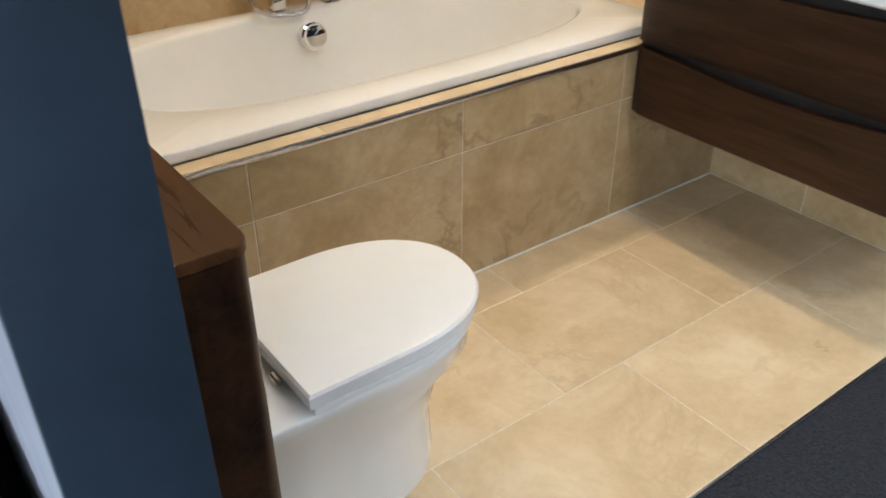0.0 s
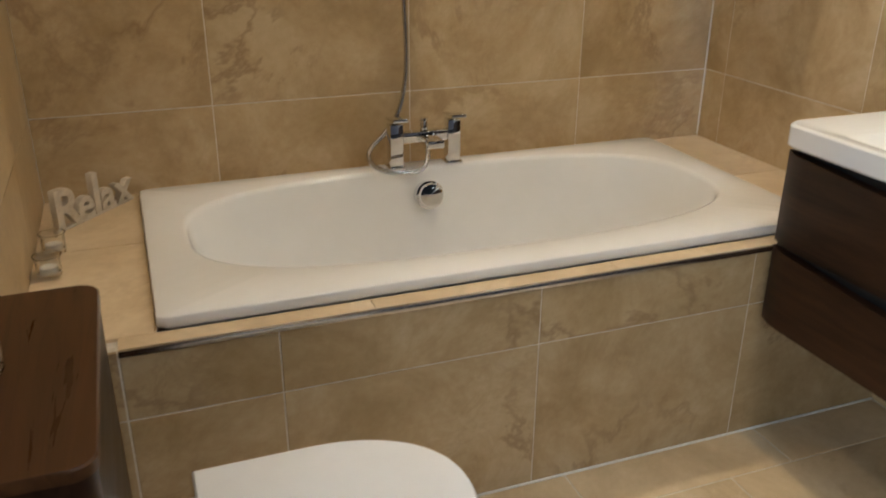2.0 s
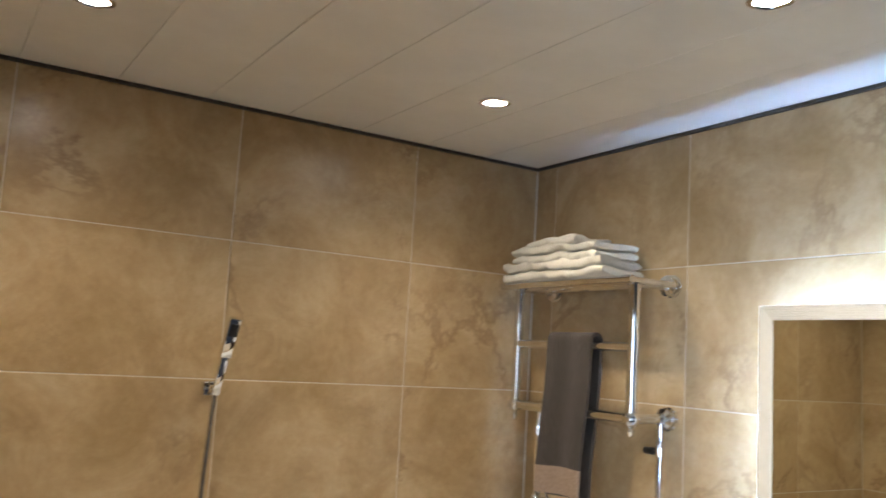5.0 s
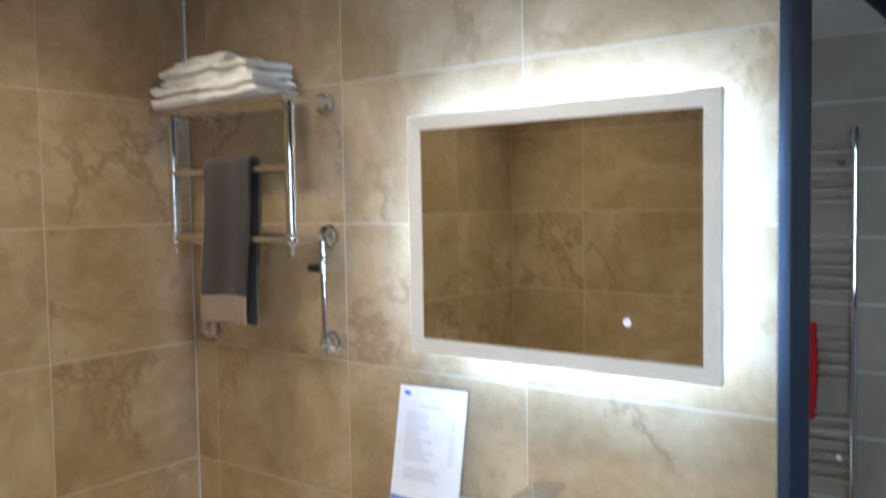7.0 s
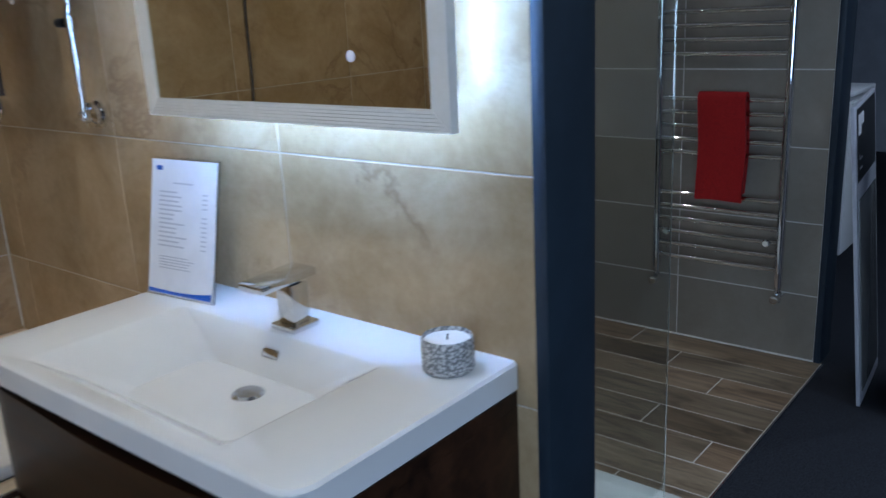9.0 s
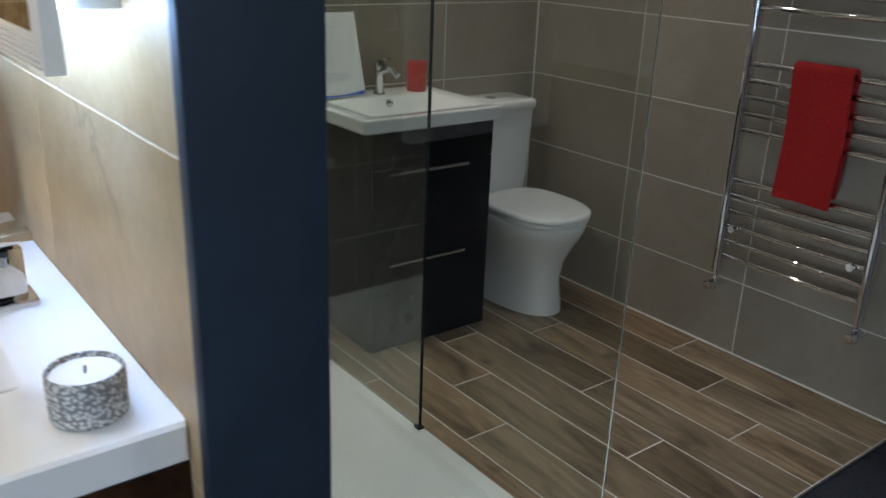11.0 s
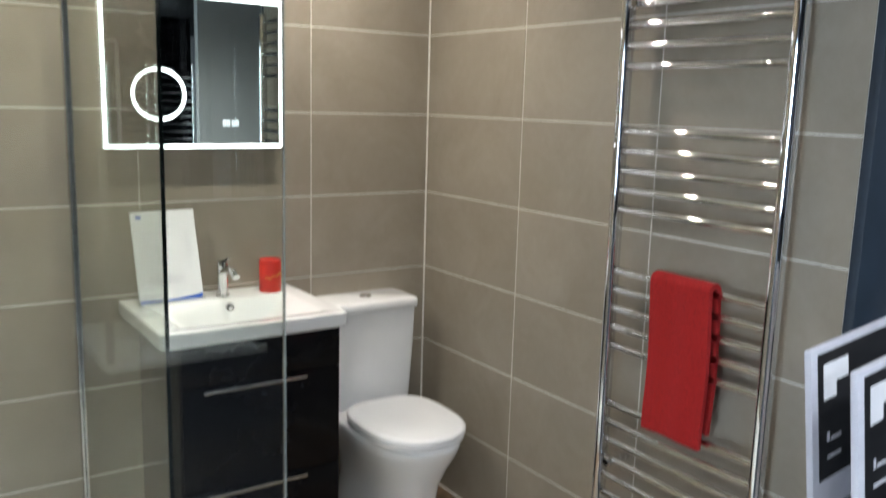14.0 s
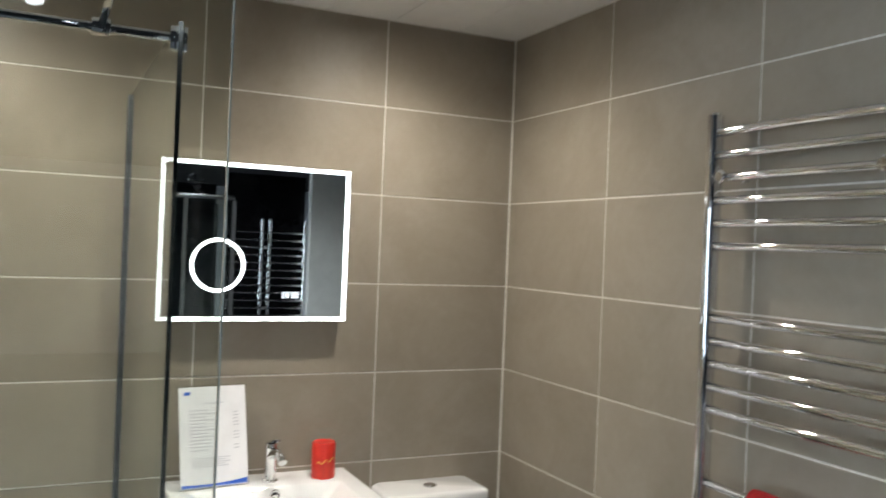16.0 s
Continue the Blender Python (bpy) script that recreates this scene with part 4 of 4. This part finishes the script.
rain = thing("shower_hose_set", "chrome shower outlet with a looped hose and handset", "shower")
part("outlet", join(turned(lathe([(0, 0), (0.026, 0), (0.026, 0.008), (0.012, 0.012), (0.012, 0.045), (0, 0.045)], steps=24), pose(-1.738, -0.0005, 1.150, 90, 0, 0)), box(-1.754, -1.722, -0.075, -0.040, 1.118, 1.172, 0.005)), CHROME, rain)
part("hose", tube([(-1.738, -0.060, 1.118), (-1.737, -0.060, 1.00), (-1.737, -0.065, 0.86), (-1.752, -0.075, 0.765), (-1.800, -0.08, 0.716), (-1.850, -0.08, 0.750), (-1.876, -0.078, 0.86), (-1.878, -0.076, 1.00), (-1.850, -0.074, 1.14), (-1.822, -0.072, 1.26), (-1.806, -0.07, 1.40), (-1.800, -0.07, 1.50)], 0.0075, 10, smooth_path=2), HOSE, rain, "looped steel hose")
part("slide_rail", tube([(-1.800, -0.05, 1.30), (-1.800, -0.05, 1.95)], 0.010, 12), CHROME, rain)
for zz in (1.32, 1.93):
    part("rail_fixing", tube([(-1.800, -0.0006, zz), (-1.800, -0.05, zz)], 0.013, 12), CHROME, rain)
part("handset", join(tube([(-1.800, -0.07, 1.50), (-1.800, -0.085, 1.62), (-1.800, -0.11, 1.70)], 0.012, 12), turned(lathe([(0, 0), (0.045, 0), (0.048, 0.008), (0.02, 0.02), (0, 0.02)], steps=24), pose(-1.800, -0.130, 1.71, 60, 0, 0))), CHROME, rain)

# ---- bay B: vanity ----
CX0, CX1, CY = -1.118, -0.604, -0.440
cab = thing("vanity_unit", "floor-standing glossy black vanity unit with two drawers", "bathroom cabinet")
part("carcass", join(box(CX0, CX1, CY + 0.021, -0.001, FZ, 0.780), box(CX0, CX0 + 0.018, CY + 0.021, -0.001, 0.7805, 0.8355), box(CX1 - 0.018, CX1, CY + 0.021, -0.001, 0.7805, 0.8355)), BLACK_GLOSS, cab)
for z0, z1, hz in ((0.702, 0.830, None), (0.372, 0.698, 0.684), (FZ + 0.004, 0.368, 0.352)):
    d = part("drawer_front" if hz else "top_rail", box(CX0 + 0.001, CX1 - 0.001, CY, CY + 0.0205, z0, z1, 0.0015), BLACK_GLOSS, cab)
    if hz:
        part("handle", box(-1.056, -0.724, CY - 0.016, CY - 0.0005, hz - 0.004, hz + 0.006, 0.002), TRIM, d, "slim chrome bar handle")
basin_b = thing("basin", "white ceramic basin top on the black vanity unit", "basin")
part("top", slab_basin(-0.478, -0.001, 0.595, 1.180, 0.886, 0.050, (-0.430, -0.150, 0.660, 1.115), 0.095, (-0.385, -0.19, 0.76, 1.02), 0.012), CERAMIC, basin_b, smooth=30).matrix_local = Matrix(((0, -1, 0, 0), (1, 0, 0, 0), (0, 0, 1, 0), (0, 0, 0, 1)))
part("overflow_ring", turned(lathe([(0.009, 0.002), (0.013, 0.004), (0.016, 0.0), (0.009, 0.0), (0.009, 0.002)], steps=20), pose(-0.868, -0.1595, 0.862, 72, 0, 0)), CHROME, basin_b, "chrome overflow ring")
part("overflow_hole", turned(lathe([(0, 0.001), (0.0088, 0.001), (0.0088, 0.0), (0, 0)], steps=16), pose(-0.868, -0.1595, 0.862, 72, 0, 0)), BLACK, basin_b)
tap_b = thing("basin_tap", "curved chrome monobloc basin tap", "tap", (-0.868, -0.090, 0.886))
part("body", lathe([(0, 0), (0.024, 0), (0.024, 0.004), (0.019, 0.008), (0.018, 0.085), (0.020, 0.105), (0, 0.108)], steps=24), CHROME, tap_b)
part("spout", join(tube([(0, -0.005, 0.080), (0.004, -0.045, 0.100), (0.008, -0.082, 0.098), (0.010, -0.104, 0.080)], 0.0135, 14, smooth_path=2)), CHROME, tap_b)
part("lever", turned(box(-0.013, 0.013, -0.060, 0.014, -0.004, 0.004, 0.002), pose(0, 0, 0.122, -14, 0, 0)), CHROME, tap_b)
part("cartridge_cap", lathe([(0, 0.106), (0.019, 0.106), (0.017, 0.118), (0, 0.120)], steps=24), CHROME, tap_b)
price_sign("price_sign", (-1.040, -0.118, 0.888), 6, 14, 0.205, 0.300, 8)
pillar = thing("pillar_candle", "red pillar candle with gold script on the basin", "candle", (-0.698, -0.090, 0.886))
part("wax", lathe([(0, 0), (0.036, 0), (0.0375, 0.004), (0.0375, 0.108), (0.034, 0.113), (0.024, 0.110), (0, 0.107)], steps=32), RED_WAX, pillar)
script = [(math.sin(a) * 0.0382, -math.cos(a) * 0.0382, 0.050 + 0.005 * math.sin(k * 1.1) + 0.016 * (k / 16)) for k, a in ((k, radians(-50 + 100 * k / 16)) for k in range(17))]
part("gold_script", tube(script, 0.0016, 6, smooth_path=1), GOLD, pillar, "gold painted script")

# ---- bay B: toilet ----
wc = thing("toilet", "white close-coupled toilet with a closed seat", "toilet")
WX = -0.318


def bowl_loop(a, y_front, y_back, z, n=44, power=2.25):
    out = []
    cy, b = (y_front + y_back) / 2, (y_back - y_front) / 2
    for k in range(n):
        t = 2 * math.pi * k / n
        c, s = math.cos(t), math.sin(t)
        p = power if s < 0 else 3.4
        out.append((WX + a * math.copysign(abs(c) ** (2 / p), c), cy + b * math.copysign(abs(s) ** (2 / p), s), z))
    return out


part("pan", loft([bowl_loop(0.130, -0.552, -0.02, FZ), bowl_loop(0.127, -0.550, -0.02, FZ + 0.03), bowl_loop(0.110, -0.535, -0.02, FZ + 0.14), bowl_loop(0.122, -0.55, -0.02, FZ + 0.22), bowl_loop(0.150, -0.585, -0.02, FZ + 0.29), bowl_loop(0.172, -0.618, -0.02, FZ + 0.345), bowl_loop(0.178, -0.628, -0.02, FZ + 0.375), bowl_loop(0.176, -0.627, -0.02, FZ + 0.388), bowl_loop(0.168, -0.62, -0.025, FZ + 0.392)]), CERAMIC, wc, smooth=60)
part("seat", loft([bowl_loop(0.176 - i, -0.630 + i, -0.190 - i, FZ + z) for z, i in ((0.393, 0.008), (0.396, 0.001), (0.408, 0.0), (0.412, 0.005))]), LID_MAT, wc)
part("lid", loft([bowl_loop(0.179 - i, -0.634 + i, -0.186 - i, FZ + z) for z, i in ((0.414, 0.006), (0.417, 0.0), (0.428, 0.0), (0.434, 0.006), (0.437, 0.022))]), LID_MAT, wc, "closed white lid", 50)
for s in (-1, 1):
    part("hinge", turned(lathe([(0, 0), (0.010, 0), (0.010, 0.03), (0, 0.03)], steps=14), pose(WX + s * 0.075 - 0.015, -0.184, FZ + 0.412, 0, 90, 0)), CHROME, wc, "chrome hinge")
part("cistern", loft([rounded(WX - 0.178 + i, WX + 0.178 - i, -0.170 + i, -0.002, 0.022, z, 6) for z, i in ((FZ + 0.393, 0.020), (FZ + 0.42, 0.012), (FZ + 0.60, 0.004), (0.785, 0.0))]), CERAMIC, wc, smooth=50)
part("cistern_lid", loft([rounded(WX - 0.186 + i, WX + 0.186 - i, -0.180 + i, -0.001, 0.024, z, 6) for z, i in ((0.7855, 0.002), (0.789, 0.0), (0.812, 0.0), (0.820, 0.004), (0.824, 0.016))]), CERAMIC, wc, smooth=50)
part("flush_button", lathe([(0, 0.006), (0.019, 0.006), (0.023, 0.003), (0.023, 0.0), (0, 0)], WX, -0.088, 0.824, 24), CHROME, wc, "chrome flush button")

# ---- bay B: mirror with lit border ----
QX0, QX1, QZ0, QZ1, QY = -1.215, -0.632, 1.380, 1.866, -0.050
mirror_b = thing("illuminated_mirror", "square mirror with a glowing white border and round magnifier", "mirror")
part("body", box(QX0 + 0.004, QX1 - 0.004, QY + 0.006, -0.0006, QZ0 + 0.004, QZ1 - 0.004), WHITE_PAINT, mirror_b)
part("glass", box(QX0, QX1, QY, QY + 0.0055, QZ0, QZ1), MIRROR, mirror_b)
BW = 0.0115
for x0, x1, z0, z1 in ((QX0, QX1, QZ1 - BW, QZ1), (QX0, QX1, QZ0, QZ0 + BW), (QX0, QX0 + BW, QZ0 + BW + 0.0005, QZ1 - BW - 0.0005), (QX1 - BW, QX1, QZ0 + BW + 0.0005, QZ1 - BW - 0.0005)):
    part("light_border", box(x0 - 0.0005, x1 + 0.0005, QY - 0.0015, QY - 0.0003, z0, z1), LED_FRONT, mirror_b, "glowing white border")
part("magnifier_ring", turned(lathe([(0.073, 0.0003), (0.073, 0.0015), (0.083, 0.0015), (0.083, 0.0003), (0.073, 0.0003)], steps=48), pose(-1.046, QY, 1.550, 90, 0, 0)), LED_FRONT, mirror_b, "glowing magnifier ring")
digits = None
for k, dx in enumerate((0.0, 0.013, 0.030, 0.043)):
    b = join(box(-0.842 + dx, -0.833 + dx, QY - 0.0012, QY - 0.0004, 1.452, 1.4545), box(-0.842 + dx, -0.833 + dx, QY - 0.0012, QY - 0.0004, 1.4685, 1.471), box(-0.842 + dx, -0.8395 + dx, QY - 0.0012, QY - 0.0004, 1.455, 1.468), box(-0.8355 + dx, -0.833 + dx, QY - 0.0012, QY - 0.0004, 1.455, 1.468))
    digits = b if digits is None else join(digits, b)
part("clock_digits", digits, LED_DIM, mirror_b, "glowing clock digits")

# ---- bay B: ladder radiator ----


def ladder_radiator(x, y0, y1, z0, z1, levels, name="towel_radiator", label="tall chrome ladder towel radiator on the tiled wall", wall=0.0, bow=0.006):
    """Uprights along z and bowed rungs along y; the wall lies on the +x side."""
    r = thing(name, label, "radiator")
    for yy in (y0, y1):
        part("upright", loft([ellipse(x, yy, 0.021, 0.016, z, 20, 2.6) for z in (z0, z0 + 0.003, z1 - 0.003, z1)]), CHROME, r)
        part("end_cap", lathe([(0, 0.007), (0.010, 0.006), (0.014, 0.0), (0, 0)], x, yy, z1, 16), CHROME, r)
    for z in levels:
        pts = [(x - bow * math.sin(math.pi * k / 12), y0 + (y1 - y0) * k / 12, z) for k in range(13)]
        part("rung", tube(pts, 0.0108, 12), CHROME, r)
    for yy in (y0 + 0.05 * (1 if y1 > y0 else -1), y1 - 0.05 * (1 if y1 > y0 else -1)):
        for z in (levels[2], levels[-3]):
            part("bracket", join(turned(lathe([(0, 0), (0.012, 0), (0.016, 0.004), (0.016, 0.012), (0.010, 0.016), (0.010, 0.04)], steps=16), pose(x - 0.030 - bow * 0.35, yy, z, 0, 90, 0)), tube([(x - 0.01, yy, z), (wall - 0.0006, yy, z)], 0.009, 10)), CHROME, r)
    for yy in (y0, y1):
        v = part("valve", join(lathe([(0, 0), (0.012, 0), (0.015, 0.005), (0.015, 0.045), (0.010, 0.050), (0.010, 0.072), (0, 0.072)], x, yy, z0 - 0.072, 16), tube([(x, yy, z0 - 0.055), (wall - 0.0006, yy, z0 - 0.055)], 0.009, 12)), CHROME, r, "chrome corner valve")
        part("valve_head", turned(lathe([(0, 0), (0.017, 0), (0.019, 0.005), (0.017, 0.035), (0, 0.037)], steps=18), pose(x - 0.014, yy, z0 - 0.050, 0, -90, 0)), CHROME, v)
    return r


LEVELS = [1.935 - 0.0550 * k for k in range(6)] + [1.486 - 0.0550 * k for k in range(5)] + [1.088 - 0.0555 * k for k in range(5)] + [0.690 - 0.0560 * k for k in range(6)]
ladder_radiator(-0.062, -1.096, -1.626, 0.345, 1.978, LEVELS)
draped("bath_towel", "folded red terry towel hanging on the chrome radiator", RED_TOWEL, -1.476, -1.284, 0.680, 0.715, 1.094, -0.080, 0.026, 0.014, seed=5)

# ---- showroom: sample boards ----


def sample_board(foot, head, heading, w, h):
    """A board whose near edge runs from foot to head; it spreads along heading."""
    b = thing("sample_board", "white-edged display board with a dark printed header", "display board", group="sample boards")
    up = (Vector(head) - Vector(foot)).normalized()
    across = Vector(heading)
    across = (across - up * across.dot(up)).normalized()
    back = up.cross(across)
    m = Matrix.Translation(foot) @ Matrix((across, back, up)).transposed().to_4x4()
    part("board", turned(box(0, w, 0.0, 0.014, 0, h, 0.002), m), PALE_PAINT, b)
    part("header", turned(box(0.022, w - 0.022, -0.0015, -0.0002, h - 0.265, h - 0.012), m), BLACK, b, "black printed header")
    part("logo_patch", turned(join(box(0.040, 0.130, -0.0025, -0.0016, h - 0.075, h - 0.035), box(0.040, 0.085, -0.0025, -0.0016, h - 0.105, h - 0.0755)), m), PAPER, b)
    part("caption", turned(join(box(0.05, 0.058, -0.0025, -0.0016, h - 0.19, h - 0.172), box(0.062, 0.10, -0.0025, -0.0016, h - 0.19, h - 0.184), box(0.05, 0.10, -0.0025, -0.0016, h - 0.225, h - 0.219)), m), INK, b)
    part("sample_panel", turned(box(0.030, w - 0.030, -0.004, -0.0002, 0.05, h - 0.33, 0.001), m), GREY_SAMPLE, b, "grey glossy sample panel")


sample_board((-0.305, -2.018, 0.0135), (-0.400, -1.936, 1.130), (0.38, 0.02, 0), 0.36, 1.105)
sample_board((-0.352, -2.135, 0.0135), (-0.447, -2.053, 1.135), (0.38, 0.02, 0), 0.36, 1.105)


def display_cabinet():
    """A white wall cabinet on the far side of the east partition."""
    c = thing("wall_cabinet", "white wall-hung cabinet on the neighbouring display partition", "cabinet")
    part("body", box(0.144, 0.470, -1.780, -1.330, 0.440, 1.085, 0.003), LID_MAT, c)
    part("door", box(0.146, 0.468, -1.799, -1.7805, 0.443, 1.060, 0.003), LID_MAT, c)
    part("worktop", box(0.144, 0.480, -1.806, -1.325, 1.0855, 1.105, 0.003), LID_MAT, c)


display_cabinet()

# ---- showroom: what the mirrors catch ----
enc = thing("shower_enclosure", "chrome-framed glass shower enclosure with an overhead shower", "shower enclosure")
EY0, EY1, EX0, EX1 = -6.30, -5.40, -0.80, 0.08
for xx, yy in ((EX0, EY1), (EX1, EY1), ((EX0 + EX1) / 2, EY1), (EX0, EY0), (EX1, EY0)):
    part("post", box(xx - 0.018, xx + 0.018, yy - 0.018, yy + 0.018, 0.07, 2.0), TRIM, enc)
part("top_rail", box(EX0, EX1, EY1 - 0.022, EY1 + 0.022, 2.0, 2.045, 0.004), TRIM, enc)
part("base", box(EX0 - 0.03, EX1 + 0.03, EY0 - 0.03, EY1 + 0.03, 0.0125, 0.07, 0.008), TRAY_MAT, enc)
for a, b in ((EX0, (EX0 + EX1) / 2), ((EX0 + EX1) / 2, EX1)):
    part("pane", box(a + 0.02, b - 0.02, EY1 - 0.003, EY1 + 0.003, 0.08, 1.995), GLASS, enc).visible_shadow = False
part("back_panel", box(EX0, EX1, EY0 - 0.05, EY0 - 0.02, 0.07, 2.2), BLACK_GLOSS, enc, "dark back panel")
part("overhead_shower", join(tube([(-0.2, EY0, 2.2), (-0.2, EY0 + 0.02, 2.28), (-0.2, EY0 + 0.35, 2.28), (-0.2, EY0 + 0.38, 2.22)], 0.011, 10), lathe([(0, 0.02), (0.02, 0.02), (0.10, 0.008), (0.10, 0), (0, 0)], -0.2, EY0 + 0.38, 2.20, 28)), CHROME, enc)
for bx, label in ((0.30, "chrome ladder radiator on the showroom wall"), (0.66, "second chrome ladder radiator on the showroom wall")):
    rad = ladder_radiator(0, -0.22, 0.22, 0.75, 1.85, [0.82 + 0.075 * k for k in range(13)], label=label, wall=0.08, bow=0.03)
    rad.matrix_local = pose(bx, -5.775, 0, 0, 0, -90)
structure("wall_display_partition", box(0.11, 0.895, -5.96, -5.86, 0.0125, 2.3), BLACK_GLOSS)
structure("wall_display_pale", box(0.90, 2.3, -5.75, -5.65, 0.0125, 2.6), WHITE_PAINT)

# neighbouring bay on the west: a basin seen past the end of the wall
nb = thing("bathtub", "white bath in the neighbouring display bay", "bathtub")
part("shell", loft([rounded(-5.45, -4.70, -1.75, -0.2, 0.09, z, 6) for z in (0.0125, 0.45, 0.50)] + [rounded(-5.40, -4.76, -1.69, -0.26, 0.09, 0.50, 6), rounded(-5.33, -4.83, -1.60, -0.35, 0.12, 0.15, 6)]), ACRYLIC, nb)

# ---- tiles, planks and panels ----
TILE_MESHES = {}


def tile_mesh(w, h, material, name):
    """A slim slab in the xy plane with eased edges, its face at z = 0."""
    key = (round(w, 4), round(h, 4), material.name)
    if key not in TILE_MESHES:
        e, d = 0.0012, 0.008
        a = [(-w / 2, -h / 2), (w / 2, -h / 2), (w / 2, h / 2), (-w / 2, h / 2)]
        i = [(x - math.copysign(e, x), y - math.copysign(e, y)) for x, y in a]
        verts = [(x, y, -d) for x, y in a] + [(x, y, -e * 0.6) for x, y in a] + [(x, y, 0) for x, y in i]
        faces = [(8, 9, 10, 11)]
        for k in range(4):
            n = (k + 1) % 4
            faces += [(k, n, 4 + n, 4 + k), (4 + k, 4 + n, 8 + n, 8 + k)]
        me = bpy.data.meshes.new(name)
        me.from_pydata(verts, [], faces)
        me.materials.append(material)
        TILE_MESHES[key] = me
    return TILE_MESHES[key]


rnd_tile = random.Random(11)


def lay(parent, m, u0, u1, v0, v1, material, gap, name="tile"):
    """One piece between u0..u1 and v0..v1 of the plane m (its z axis points out of the surface)."""
    w, h = u1 - u0 - gap, v1 - v0 - gap
    if w < 0.012 or h < 0.012:
        return
    ob = new(name, tile_mesh(w, h, material, name))
    ob.parent = parent
    ob.matrix_local = m @ Matrix.Translation(((u0 + u1) / 2, (v0 + v1) / 2, rnd_tile.uniform(-0.0003, 0.0003)))


NORTH = lambda y: Matrix(((1, 0, 0, 0), (0, 0, -1, y), (0, 1, 0, 0), (0, 0, 0, 1)))
EAST = lambda x: Matrix(((0, 0, -1, x), (-1, 0, 0, 0), (0, 1, 0, 0), (0, 0, 0, 1)))
WEST = lambda x: Matrix(((0, 0, 1, x), (1, 0, 0, 0), (0, 1, 0, 0), (0, 0, 0, 1)))
FLOOR = lambda z: Matrix.Translation((0, 0, z))


def grid(parent, m, us, vs, material, gap):
    for u0, u1 in zip(us, us[1:]):
        for v0, v1 in zip(vs, vs[1:]):
            lay(parent, m, u0, u1, v0, v1, material, gap)


ROWS_A = [FZ + 0.4025 * k for k in range(6)] + [CEIL_A - 0.001]
ROWS_B = [FZ] + [0.30 * k for k in range(1, 8)] + [CEIL_B - 0.001]
grid(wall_a_north, NORTH(0.0), [AX0, -4.040, -3.433, -2.826, AX1], ROWS_A, TILE_A, 0.003)
grid(wall_a_east, EAST(AX1), [0.0, 0.110, 0.717, 1.324, -AE], ROWS_A, TILE_A, 0.003)
grid(wall_a_west, WEST(AX0), [WE, -1.62, -1.02, -0.42, 0.0], ROWS_A, TILE_A, 0.003)
grid(wall_b_north, NORTH(0.0), [BX0, -1.703, -1.101, -0.499, BX1], ROWS_B, TILE_B, 0.0045)
grid(wall_b_east, EAST(BX1), [0.0, 0.580, 1.174, -BE], ROWS_B, TILE_B, 0.0045)
grid(wall_b_west, WEST(BX0), [AE, -1.80, -1.20, -0.60, 0.0], ROWS_B, TILE_B, 0.0045)
# bath front, and the ledge round the bath
grid(surround, NORTH(PANEL_Y), [-4.352, -4.040, -3.436, -2.832, AX1], [FZ, 0.4215, LEDGE - 0.014], TILE_A, 0.003)
grid(surround, NORTH(PANEL_Y + 0.0005), [AX0, -4.353], [FZ, 0.4215, LEDGE - 0.002], TILE_A, 0.003)
for u0, u1, v0, v1 in ((AX0, -4.2745, -0.40, 0.0), (AX0, -4.2745, -0.9045, -0.40), (-2.5625, AX1, -0.45, 0.0), (-2.5625, AX1, -0.9045, -0.45), (-4.2745, -2.5625, -0.0510, 0.0),
                       (-4.352, -3.83, PANEL_Y + 0.004, -0.9045), (-3.83, -3.23, PANEL_Y + 0.004, -0.9045), (-3.23, -2.63, PANEL_Y + 0.004, -0.9045), (-2.63, AX1, PANEL_Y + 0.004, -0.9045)):
    lay(surround, FLOOR(LEDGE), u0, u1, v0, v1, TILE_FLOOR, 0.002)
for v0, v1, shift in ((PANEL_Y, -1.120, -2.748), (-1.120, -1.500, -2.945), (-1.500, -1.885, -2.748)):
    cuts = sorted({AX0, AX1} | {c for c in (shift + 0.595 * k for k in range(-4, 3)) if AX0 + 0.02 < c < AX1 - 0.02})
    for u0, u1 in zip(cuts, cuts[1:]):
        lay(floor_a, FLOOR(FZ), u0, u1, v1, v0, TILE_FLOOR, 0.004)
# wood-effect planks, staggered
for k, first in enumerate((-0.125, -0.377, -0.620, -0.150, -0.505, -0.780, -0.156, -0.6)):
    u1 = min(-0.0005, -0.008 - 0.1685 * k) if k else -0.0005
    u0 = max(-1.291, -0.008 - 0.1685 * (k + 1))
    cuts = [0.0] + [c for c in (first - 0.9 * q for q in range(3)) if c > -1.79] + [-1.80]
    for v1, v0 in zip(cuts, cuts[1:]):
        lay(floor_b, FLOOR(FZ), u0, u1, v0, v1, PLANK, 0.0055, "plank")
